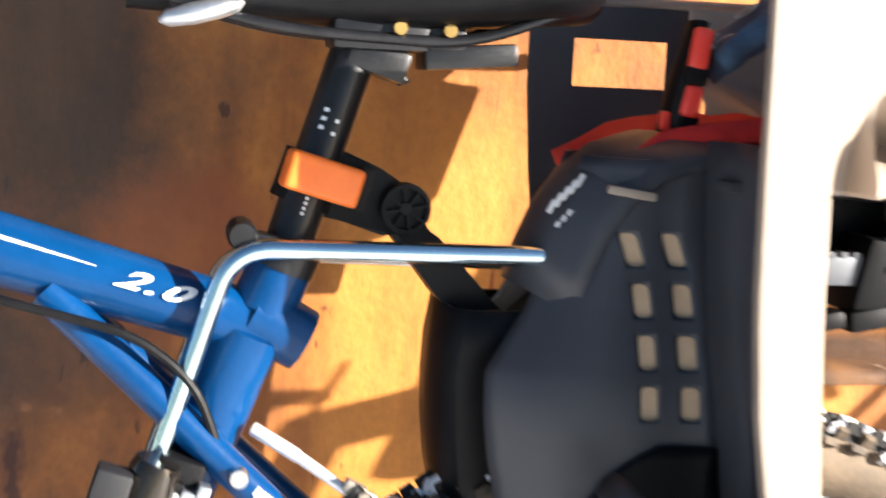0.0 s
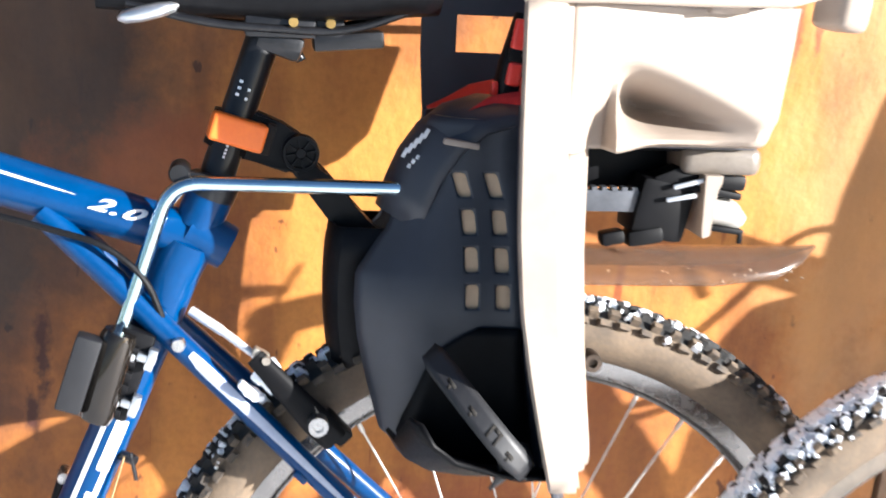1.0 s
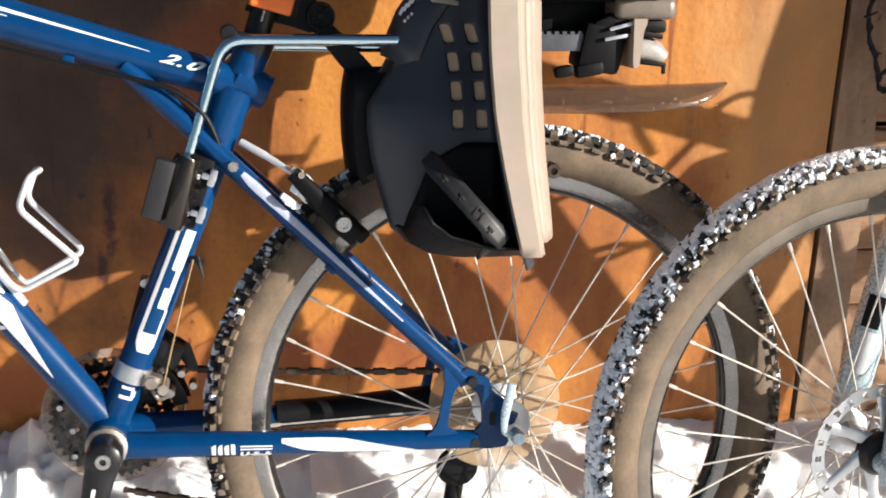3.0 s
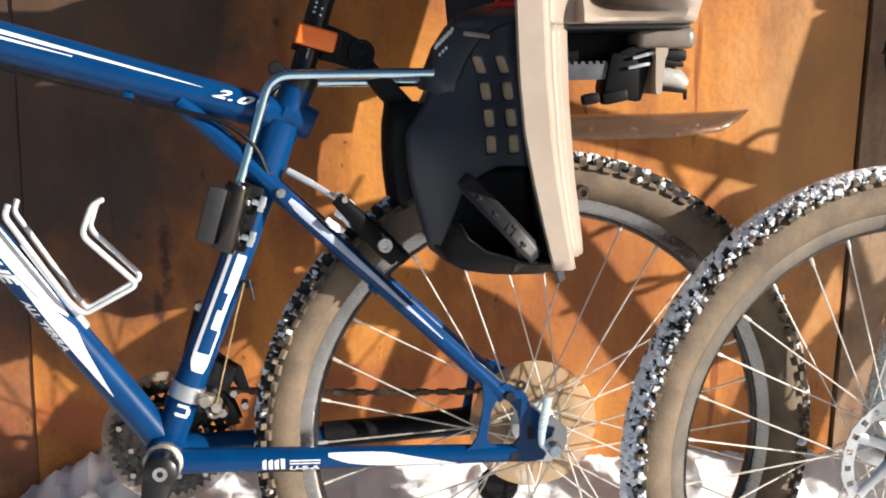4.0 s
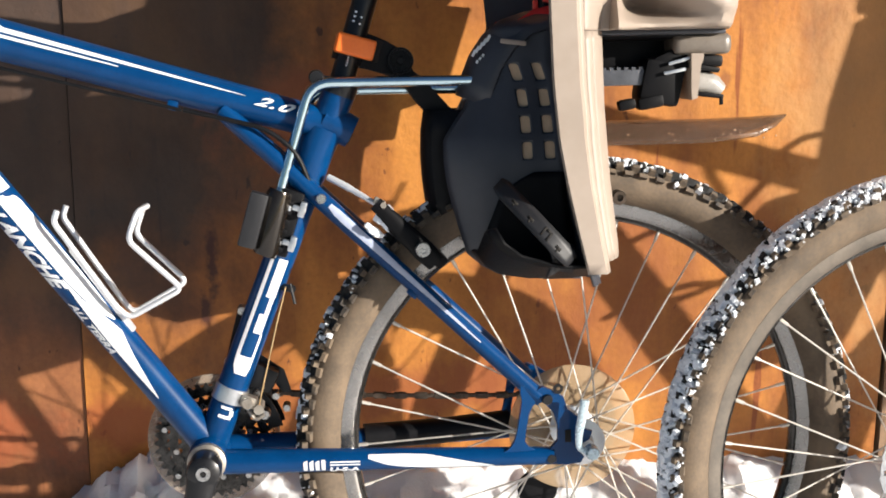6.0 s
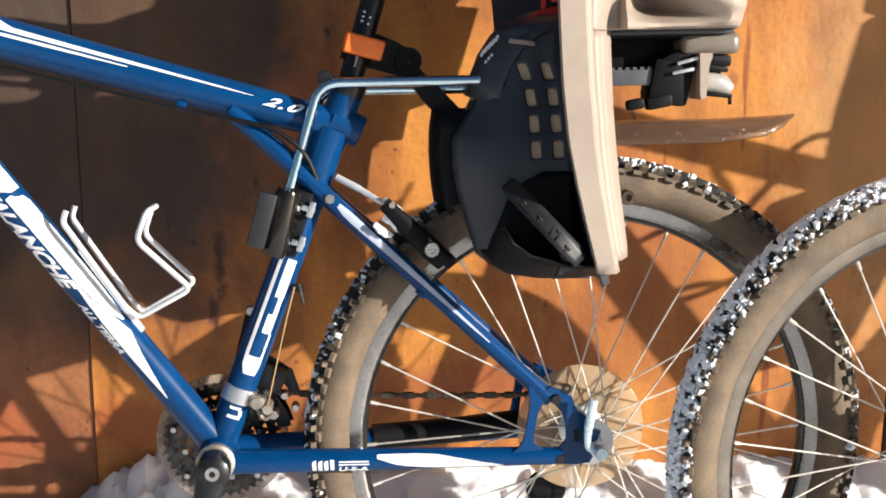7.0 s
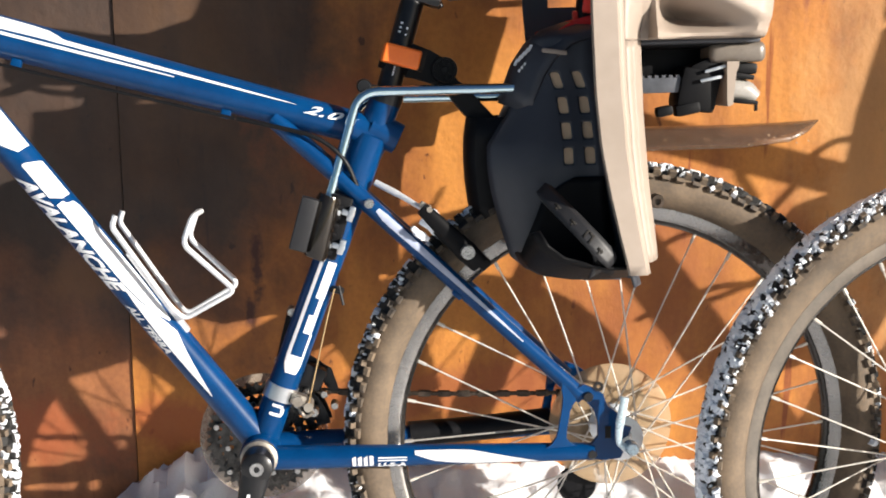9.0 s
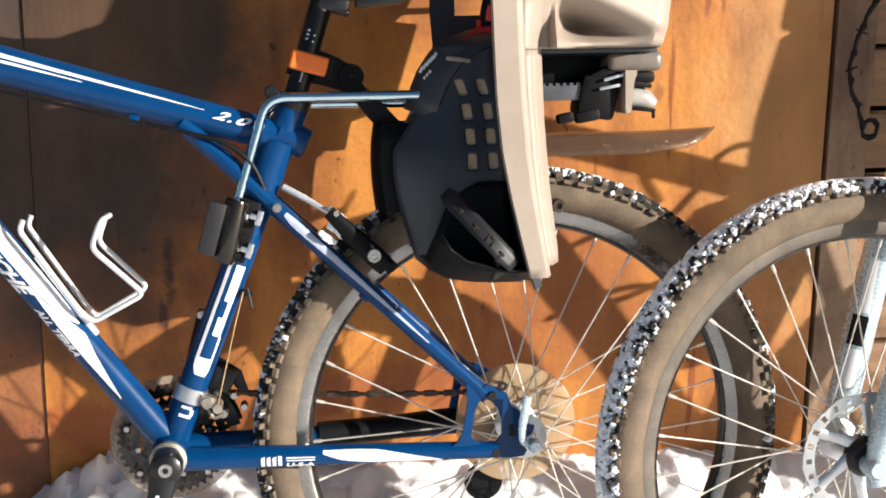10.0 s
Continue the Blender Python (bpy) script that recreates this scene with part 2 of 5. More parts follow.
# ---- mesh helpers ----
def part(name, bm, material, parent=None, label="", smooth=True, loc=None):
    """Links a bmesh as one mesh object, under a thing or a part."""
    bmesh.ops.recalc_face_normals(bm, faces=bm.faces)
    me = bpy.data.meshes.new(name)
    bm.to_mesh(me)
    bm.free()
    for m in (material if isinstance(material, (list, tuple)) else (material,)):
        me.materials.append(m)
    if smooth:
        me.shade_smooth()
        me.set_sharp_from_angle(angle=radians(38))
    ob = new(name, me)
    if parent is not None:
        ob.parent = parent
    if loc is not None:
        ob.location = loc
    if label:
        tagged(ob, label)
    return ob


def thing(name, label, category, group="", m=None, kind=""):
    ob = new(name)
    ob.empty_display_size = 0.05
    if m is not None:
        ob.matrix_world = m
    return tagged(ob, label, category, group, kind)


def tube(bm, pts, radii, n=14, cap=True, up=(0, 1, 0), flat=1.0):
    """A round (or flattened) bar along points."""
    pts = [Vector(p) for p in pts]
    if not isinstance(radii, (list, tuple)):
        radii = [radii] * len(pts)
    rings = []
    for i, p in enumerate(pts):
        d = (pts[min(i + 1, len(pts) - 1)] - pts[max(i - 1, 0)]).normalized()
        a = Vector(up) - d * d.dot(Vector(up))
        if a.length < 1e-4:
            a = d.orthogonal()
        a.normalize()
        b = d.cross(a)
        rings.append([bm.verts.new(p + radii[i] * (math.cos(k * math.tau / n) * a * flat + math.sin(k * math.tau / n) * b)) for k in range(n)])
    for r, s in zip(rings, rings[1:]):
        for k in range(n):
            bm.faces.new((r[k], r[(k + 1) % n], s[(k + 1) % n], s[k]))
    if cap:
        bm.faces.new(rings[0][::-1])
        bm.faces.new(rings[-1])
    return bm


def bend(pts, r=0.02, n=6):
    """The same line with its inner corners rounded."""
    pts = [Vector(p) for p in pts]
    out = [pts[0]]
    for a, b, c in zip(pts, pts[1:], pts[2:]):
        k = min(r, (a - b).length * 0.45, (c - b).length * 0.45)
        p, q = b + (a - b).normalized() * k, b + (c - b).normalized() * k
        for i in range(n + 1):
            t = i / n
            out.append(p * (1 - t) ** 2 + b * 2 * t * (1 - t) + q * t * t)
    return out + [pts[-1]]


def block(bm, centre, size, turn=(0, 0, 0), bevel=0.0, seg=2):
    """A box with eased edges."""
    t = bmesh.new()
    bmesh.ops.create_cube(t, size=1.0)
    bmesh.ops.scale(t, vec=size, verts=t.verts)
    if bevel:
        bmesh.ops.bevel(t, geom=t.edges[:], offset=bevel, segments=seg, profile=0.6, affect='EDGES')
    bmesh.ops.transform(t, matrix=pose(*centre, *turn), verts=t.verts)
    me = bpy.data.meshes.new("tmp")
    t.to_mesh(me)
    t.free()
    bm.from_mesh(me)
    bpy.data.meshes.remove(me)
    return bm


def lathe(bm, profile, n=32, centre=(0, 0, 0), closed=True):
    """Turns a profile of (radius, along the axle) round the axle, which lies along y."""
    rings = []
    for k in range(n):
        a = k * math.tau / n
        rings.append([bm.verts.new((centre[0] + r * math.cos(a), centre[1] + y, centre[2] + r * math.sin(a))) for r, y in profile])
    m = len(profile)
    for k in range(n):
        p, q = rings[k], rings[(k + 1) % n]
        for i in range(m if closed else m - 1):
            bm.faces.new((p[i], p[(i + 1) % m], q[(i + 1) % m], q[i]))
    return bm


def prism(bm, outline, y0, y1):
    """A plate: an outline in (x, z) between two depths."""
    a = [bm.verts.new((x, y0, z)) for x, z in outline]
    b = [bm.verts.new((x, y1, z)) for x, z in outline]
    n = len(a)
    bm.faces.new(a)
    bm.faces.new(b[::-1])
    for i in range(n):
        bm.faces.new((a[i], b[i], b[(i + 1) % n], a[(i + 1) % n]))
    return bm


def sheet(bm, rows):
    """A skin through rows of points."""
    vs = [[bm.verts.new(p) for p in r] for r in rows]
    for r, s in zip(vs, vs[1:]):
        for i in range(len(r) - 1):
            bm.faces.new((r[i], r[i + 1], s[i + 1], s[i]))
    return vs


def thicken(ob, t, offset=-1.0):
    md = ob.modifiers.new("thickness", 'SOLIDIFY')
    md.thickness, md.offset = t, offset
    return ob


def lerp_table(table, x):
    """Straight steps through a table of (x, value...)."""
    for a, b in zip(table, table[1:]):
        if x <= b[0]:
            t = (x - a[0]) / (b[0] - a[0])
            t = min(max(t, 0.0), 1.0)
            return [p + (q - p) * t for p, q in zip(a[1:], b[1:])]
    return list(table[-1][1:])


# ---- wall and ground ----
WALL_Y = 0.405
SEAM_L, SEAM_R = -0.2085, 0.991


def wall_panel(name, x0, x1, z0, z1, material, label, y=WALL_Y, thick=0.05):
    """A sheet-iron panel, very slightly buckled."""
    bm = bmesh.new()
    nx, nz = max(2, int((x1 - x0) / 0.06)), max(2, int((z1 - z0) / 0.08))
    front, back = [], []
    for j in range(nz + 1):
        z = z0 + (z1 - z0) * j / nz
        rf = []
        for i in range(nx + 1):
            x = x0 + (x1 - x0) * i / nx
            x += 0.032 * (z - 0.45) * max(0.0, 1 - abs(x - SEAM_L) / 0.15)
            edge = min(i, nx - i, 2) / 2
            rf.append((x, y + edge * 0.004 * noise.noise(Vector((x * 3.1, z * 2.3, 4.0))), z))
        front.append(rf)
    vs = sheet(bm, front)
    geom = bmesh.ops.extrude_face_region(bm, geom=bm.faces[:])
    moved = [g for g in geom["geom"] if isinstance(g, bmesh.types.BMVert)]
    for v in moved:
        v.co.y = y + thick
    return tagged(part(name, bm, material), label, "wall", kind="structure")


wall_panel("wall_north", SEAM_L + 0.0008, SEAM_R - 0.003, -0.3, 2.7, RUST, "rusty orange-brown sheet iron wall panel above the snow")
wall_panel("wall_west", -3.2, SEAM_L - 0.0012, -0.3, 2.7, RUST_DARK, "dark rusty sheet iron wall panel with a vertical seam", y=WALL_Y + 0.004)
wall_panel("wall_east", SEAM_R + 0.004, 1.057, -0.3, 2.7, RUST_GREY, "narrow weathered grey iron post strip on the wall", y=WALL_Y - 0.004)
bm = bmesh.new()
block(bm, (-1.0, WALL_Y + 0.09, 1.2), (4.6, 0.06, 3.0))
block(bm, (2.2, WALL_Y + 0.16, 1.2), (2.4, 0.06, 3.0))
tagged(part("wall_backing", bm, DARK), "dark gap behind the iron panels", "wall", kind="structure")

# the boarded stretch past the post
boards = tagged(new("wall_boards"), "horizontal weathered boards beside the iron post", "wall", kind="structure")
bm = bmesh.new()
block(bm, (0, 0, 0), (2.0, 0.028, 0.088), bevel=0.004)
first = part("board", bm, WOOD, boards)
first.location = (2.05, WALL_Y + 0.03, -0.2)
for k in range(1, 30):
    b = new("board", first.data)
    b.parent = boards
    b.location = (2.05, WALL_Y + 0.03 + 0.004 * math.sin(k * 2.7), -0.2 + 0.0965 * k)
    b.rotation_euler = (0, radians(0.25 * math.sin(k * 5.1)), 0)

# snow: one sheet that reaches the horizon, banked up against the wall
bm = bmesh.new()
xs = [-60, -20, -8, -4, -2, -1.2] + [-0.8 + 0.01 * i for i in range(232)] + [1.7, 2.2, 4, 8, 20, 60]
ys = [-80, -30, -12, -6, -3.5, -2.4, -1.8, -1.4, -1.1, -0.9] + [-0.8 + 0.04 * i for i in range(20)] + [0.01 * i for i in range(36)] + [0.36, 0.37, 0.38, 0.395, 0.409, 0.425, 0.8, 2, 8, 30, 80]
rows = []
for y in ys:
    row = []
    for x in xs:
        bank = math.exp(-((0.415 - y) / 0.13) ** 2) if y < 0.415 else math.exp(-((y - 0.415) / 0.8) ** 2)
        near = 1.0 if (-0.82 < x < 1.52 and -0.82 < y < 0.5) else 0.12
        z = 0.010 + 0.074 * bank - 0.024 * max(0, min(x, 1.2))
        z += near * (0.012 * noise.noise(Vector((x * 6, y * 6, 0))) + 0.006 * noise.noise(Vector((x * 19, y * 19, 3))) + 0.004 * noise.noise(Vector((x * 47, y * 47, 5))))
        if x < -0.18:
            z -= min(0.05, (-0.18 - x) * 0.5) * bank
        heap = math.exp(-((x + 0.135) / 0.085) ** 2 - ((y - 0.355) / 0.13) ** 2)
        z += heap * (0.040 + 0.030 * noise.noise(Vector((x * 31, y * 31, 8))) + 0.018 * noise.noise(Vector((x * 70, y * 70, 2))))
        if y > 0.0:
            z += near * (0.007 * noise.noise(Vector((x * 26, y * 22, 17))) + 0.007 * abs(noise.noise(Vector((x * 85, y * 70, 23)))))
        if y > 0.25:
            z += near * 0.009 * noise.noise(Vector((x * 60, y * 40, 11)))
        row.append((x, y, z))
    rows.append(row)
sheet(bm, rows)
tagged(part("ground", bm, GROUND_SNOW), "white lumpy snow banked against the rusty wall", "snow", kind="structure")

# ---- bicycles ----
LEAN = pose(0, 0, 0, -8, 0, 0)      # both bicycles lean towards the wall
SPOKE_N = 32
DUSTY = mat('dusty_tyre_knobs', (0.17, 0.125, 0.082), (0.035, 0.030, 0.026), scale=30, rough=0.8, bump=0.2)


def make_spoke(length):
    """One spoke with its nipple, along +z from the hub."""
    bm = bmesh.new()
    tube(bm, [(0, 0, 0), (0, 0, length - 0.013)], 0.0011, n=6)
    tube(bm, [(0, 0, length - 0.013), (0, 0, length)], 0.0022, n=6)
    for f in bm.faces:
        if f.calc_center_median().z > length - 0.0128:
            f.material_index = 1
    me = bpy.data.meshes.new("spoke")
    bmesh.ops.recalc_face_normals(bm, faces=bm.faces)
    bm.to_mesh(me)
    bm.free()
    me.materials.append(SPOKE_STEEL)
    me.materials.append(SPOKE_STEEL)
    return me


HUB_R, RIM_R, CROSS, FLANGE = 0.024, 0.268, radians(62), 0.030
_p = Vector((HUB_R * math.cos(CROSS), FLANGE, HUB_R * math.sin(CROSS)))
SPOKE_LEN = (Vector((RIM_R, 0.002, 0)) - _p).length
SPOKE = make_spoke(SPOKE_LEN)


TREAD_ROWS = [(0.0, 0.0008, 0.0080, 0.0072, 0.0065), (-0.0105, -0.0003, 0.0080, 0.0100, 0.0070), (0.0105, -0.0003, 0.0080, 0.0100, 0.0070),
              (-0.0195, -0.0045, 0.0070, 0.0095, 0.0075), (0.0195, -0.0045, 0.0070, 0.0095, 0.0075), (-0.0258, -0.0115, 0.0060, 0.0115, 0.0065), (0.0258, -0.0115, 0.0060, 0.0115, 0.0065)]


def lump(bm, m, size, rnd, top):
    """A small tapered block with uneven corners."""
    vs = []
    for dx in (-0.5, 0.5):
        k = 1.0 if dx < 0 else top
        for dy, dz in ((-1, -1), (1, -1), (1, 1), (-1, 1)):
            j = rnd.uniform(0.75, 1.2)
            vs.append(bm.verts.new(m @ Vector((dx * size[0], dy * size[1] / 2 * k * j, dz * size[2] / 2 * k * j))))
    for q in ((3, 2, 1, 0), (4, 5, 6, 7), (0, 1, 5, 4), (1, 2, 6, 5), (2, 3, 7, 6), (3, 0, 4, 7)):
        bm.faces.new([vs[i] for i in q])


def make_tread(bm, R, seed, snow_bm, snow_share):
    """Staggered knobs round a tyre, and snow caught on and between them in clumps."""
    rnd = random.Random(seed)
    n = 104
    for k in range(n):
        for row, (v, lift, w, l, h) in enumerate(TREAD_ROWS):
            a = (k + (0.5 if row in (0, 3, 4) else 0.0) + rnd.uniform(-0.06, 0.06)) * math.tau / n
            tilt = math.copysign((0, 14, 14, 34, 34, 66, 66)[row], v)
            m = Matrix.Rotation(-a, 4, 'Y') @ Matrix.Translation((R + lift, v, 0)) @ Matrix.Rotation(radians(tilt), 4, 'Z')
            lump(bm, m, (h, w, l), rnd, 0.84)
            if row >= 3:
                bm.faces.ensure_lookup_table()
                for f in bm.faces[-6:]:
                    f.material_index = 1
    for k in range(int(7000 * snow_share)):
        a = rnd.uniform(0, math.tau)
        v = rnd.gauss(0, 0.0150)
        if abs(v) > 0.0275:
            continue
        clump = noise.noise(Vector((math.cos(a) * 9, math.sin(a) * 9, seed + v * 90))) + 0.55 * noise.noise(Vector((math.cos(a) * 34, math.sin(a) * 34, seed + v * 140))) + 0.5 * noise.noise(Vector((math.cos(a) * 2.5, math.sin(a) * 2.5, seed)))
        if rnd.random() > 0.50 + (0.7 if snow_share > 2 else 1.1) * clump:
            continue
        lift = -0.0115 * (abs(v) / 0.0258) ** 2.2 + 0.0022
        tilt = math.copysign(66 * (abs(v) / 0.0258) ** 1.4, v)
        big = rnd.random() ** 2.5
        m = Matrix.Rotation(-a, 4, 'Y') @ Matrix.Translation((R + lift, v, 0)) @ Matrix.Rotation(radians(tilt), 4, 'Z') @ Matrix.Rotation(rnd.uniform(0, 3.1), 4, 'X')
        lump(snow_bm, m, (0.0042 + 0.0030 * big, 0.0024 + 0.0075 * big, 0.0024 + 0.0085 * big), rnd, 0.6)


def make_wheel(name, parent, centre, seed, snow_share, label, steer=0.0, phase=0.0, rim=None):
    """A wheel: rim, tyre, tread, snow, hub and laced spokes."""
    bm = bmesh.new()
    lathe(bm, [(0.2875, -0.0130), (0.2885, -0.0118), (0.2885, -0.0100), (0.280, -0.0095), (0.278, 0), (0.280, 0.0095), (0.2885, 0.0100), (0.2885, 0.0118), (0.2875, 0.0130),
               (0.276, 0.0128), (0.272, 0.0105), (0.2665, 0.0055), (0.2655, 0), (0.2665, -0.0055), (0.272, -0.0105), (0.276, -0.0128)], n=96)
    for f in bm.faces:
        c = f.calc_center_median()
        if math.hypot(c.x, c.z) < 0.2730:
            f.material_index = 1
    wheel = part(name, bm, [rim or RIM_GREY, RIM_DARK], parent, label, loc=centre)
    wheel.rotation_euler = (0, 0, steer)
    bm = bmesh.new()
    prof = [(0.286, -0.0105)]
    for i in range(19):
        a = math.pi * (-0.30 + 1.60 * i / 18) - math.pi / 2
        prof.append((0.3105 + 0.0255 * math.cos(a), 0.0265 * math.sin(a)))
    prof.append((0.286, 0.0105))
    lathe(bm, prof, n=96)
    bm.faces.ensure_lookup_table()
    for f in bm.faces:
        c = f.calc_center_median()
        if math.hypot(c.x, c.z) > 0.3265:
            f.material_index = 1
    part("tyre", bm, [WALLS, RUBBER], wheel, "dusty brown-sided black tyre")
    tread, snow = bmesh.new(), bmesh.new()
    make_tread(tread, 0.3365, seed, snow, snow_share)
    tagged(part("tread", tread, [RUBBER, DUSTY], wheel, smooth=False), kind="stuff")
    tagged(part("snow", snow, SNOW, wheel, "snow caught between the tyre knobs", smooth=True), kind="stuff")
    bm = bmesh.new()
    lathe(bm, [(0.0, -0.052), (0.010, -0.052), (0.012, -0.046), (0.014, -0.036), (0.028, -0.034), (0.028, -0.029), (0.015, -0.025), (0.0135, 0.0), (0.015, 0.025),
               (0.028, 0.029), (0.028, 0.034), (0.014, 0.036), (0.012, 0.046), (0.010, 0.052), (0.0, 0.052)], n=28, closed=False)
    part("hub", bm, ALLOY, wheel)
    for k in range(SPOKE_N):
        a = k * math.tau / SPOKE_N + phase
        side = 1 if k % 2 else -1
        turn = CROSS if (k // 2) % 2 else -CROSS
        p = Vector((HUB_R * math.cos(a + turn), side * FLANGE, HUB_R * math.sin(a + turn)))
        q = Vector((RIM_R * math.cos(a), side * 0.002, RIM_R * math.sin(a)))
        sp = new("spoke", SPOKE)
        sp.parent = wheel
        sp.matrix_local = Matrix.Translation(p) @ (q - p).to_track_quat('Z', 'Y').to_matrix().to_4x4()
    return wheel


class Bar:
    """A straight tapered frame tube, on which decals can be laid."""

    def __init__(self, p0, p1, r0, r1):
        self.p0, self.p1, self.r0, self.r1 = Vector(p0), Vector(p1), r0, r1
        self.d = (self.p1 - self.p0).normalized()
        front = Vector((0, -1, 0))
        self.front = (front - self.d * front.dot(self.d)).normalized()
        self.up = self.d.cross(self.front)
        if self.up.z < 0 or (abs(self.up.z) < 0.3 and self.up.x < 0):
            self.up = -self.up

    def on(self, s, h, lift=0.0006):
        """The point at fraction s along the tube and h (-1..1 of its radius) up across its face."""
        c = self.p0.lerp(self.p1, s)
        r = self.r0 + (self.r1 - self.r0) * s + lift
        a = math.asin(max(-0.999, min(0.999, h)))
        return c + r * (math.cos(a) * self.front + math.sin(a) * self.up)

    def build(self, bm, n=22):
        tube(bm, [self.p0.lerp(self.p1, k / 6) for k in range(7)], [self.r0 + (self.r1 - self.r0) * k / 6 for k in range(7)], n=n)


def decal(bm, bar, table, n=24, m=5, lift=0.0006):
    """A patch on a tube: a table of (s, lower h, upper h)."""
    rows = []
    for i in range(n + 1):
        s = table[0][0] + (table[-1][0] - table[0][0]) * i / n
        lo, hi = lerp_table(table, s)
        rows.append([bar.on(s, lo + (hi - lo) * j / m, lift) for j in range(m + 1)])
    sheet(bm, rows)


def decal_parts(name, bar, tables, material, parent, label="", n=14):
    """Several patches on a tube, each a part of its own."""
    for table in tables:
        bm = bmesh.new()
        decal(bm, bar, table, n=n)
        part(name, bm, material, parent, label)


def lettering(bm, bar, text, s0, s1, h0, h1, shear=0.25, lift=0.0013, gap=1.0):
    """Writing wrapped on a tube between two fractions of its length."""
    cu = bpy.data.curves.new("lettering", 'FONT')
    cu.body = text
    cu.resolution_u = 3
    cu.offset = 0.045 if gap == 1.0 else 0.030
    cu.space_character = gap
    tmp = bpy.data.objects.new("lettering", cu)
    me = bpy.data.meshes.new_from_object(tmp)
    t = bmesh.new()
    t.from_mesh(me)
    bmesh.ops.triangulate(t, faces=t.faces)
    bmesh.ops.subdivide_edges(t, edges=[e for e in t.edges if e.calc_length() > 0.16], cuts=2, use_grid_fill=True)
    xs = [v.co.x for v in t.verts]
    ys = [v.co.y for v in t.verts]
    x0, x1, y0, y1 = min(xs), max(xs), min(ys), max(ys)
    for v in t.verts:
        fx, fy = (v.co.x - x0) / (x1 - x0), (v.co.y - y0) / (y1 - y0)
        s = s0 + (s1 - s0) * (fx + shear * (fy - 0.5) / max(1, len(text)))
        v.co = bar.on(s, h0 + (h1 - h0) * fy, lift)
    t.to_mesh(me)
    t.free()
    bm.from_mesh(me)
    bpy.data.meshes.remove(me)
    bpy.data.objects.remove(tmp)
    bpy.data.curves.remove(cu)


bike = thing("mountain_bike", "blue aluminium mountain bike with white decals leaning in the snow", "bicycle", m=LEAN)
AXLE = Vector((0.4435, 0.0, 0.291))
BB = Vector((0.0, 0.0, 0.291))
make_wheel("rear_wheel", bike, AXLE, 5, 0.27, "spoked wheel with a knobbly snow-flecked tyre")
make_wheel("front_wheel", bike, (-0.634, 0.0, 0.300), 9, 0.6, "spoked wheel with a knobbly snow-flecked tyre", phase=0.1)

TOP = Bar((-0.470, 0, 0.8575), (0.160, 0, 0.6745), 0.0270, 0.0190)
DOWN = Bar((-0.455, 0, 0.915), (0.000, 0, 0.300), 0.0215, 0.0195)
SEAT_TUBE = Bar((0.002, 0, 0.300), (0.164, 0, 0.700), 0.0185, 0.0180)
for nm, b in (("top_tube", TOP), ("down_tube", DOWN), ("seat_tube", SEAT_TUBE)):
    bm = bmesh.new()
    b.build(bm)
    part(nm, bm, BLUE, bike)
# the top tube runs on past the seat tube and ends in an open stub
bm = bmesh.new()
tube(bm, [(0.150, 0, 0.684), (0.182, 0, 0.6665)], [0.0205, 0.0190], n=22)
part("tube_stub", bm, BLUE, bike)
bm = bmesh.new()
tube(bm, [(0.1785, 0, 0.668), (0.1826, 0, 0.6661)], 0.0150, n=18)
part("stub_plug", bm, BLACK, bike)
# gusset where the tubes cross
bm = bmesh.new()
tube(bm, [(0.128, 0, 0.622), (0.150, 0, 0.672)], [0.0195, 0.0225], n=20)
part("gusset", bm, BLUE, bike)
# head tube and fork
bm = bmesh.new()
tube(bm, [(-0.452, 0, 0.815), (-0.500, 0, 0.945)], 0.0225, n=20)
part("head_tube", bm, BLUE, bike)
for sgn in (-1, 1):
    bm = bmesh.new()
    tube(bm, bend([(-0.447, 0.0, 0.800), (-0.455, sgn * 0.062, 0.795), (-0.545, sgn * 0.062, 0.555), (-0.634, sgn * 0.058, 0.300)], 0.03), [0.018] * 16, n=14)
    part("fork_leg", bm, BLACK_METAL, bike, "black suspension fork leg")
# bottom bracket shell
bm = bmesh.new()
lathe(bm, [(0.0, -0.038), (0.0215, -0.038), (0.0235, -0.035), (0.0235, 0.035), (0.0215, 0.038), (0.0, 0.038)], n=26, centre=BB, closed=False)
part("bottom_bracket_shell", bm, BLUE, bike)
bm = bmesh.new()
lathe(bm, [(0.0, -0.050), (0.0175, -0.050), (0.0225, -0.047), (0.0225, -0.0385), (0.0, -0.0385)], n=26, centre=BB, closed=False)
part("bearing_cup", bm, DULL_ALLOY, bike)

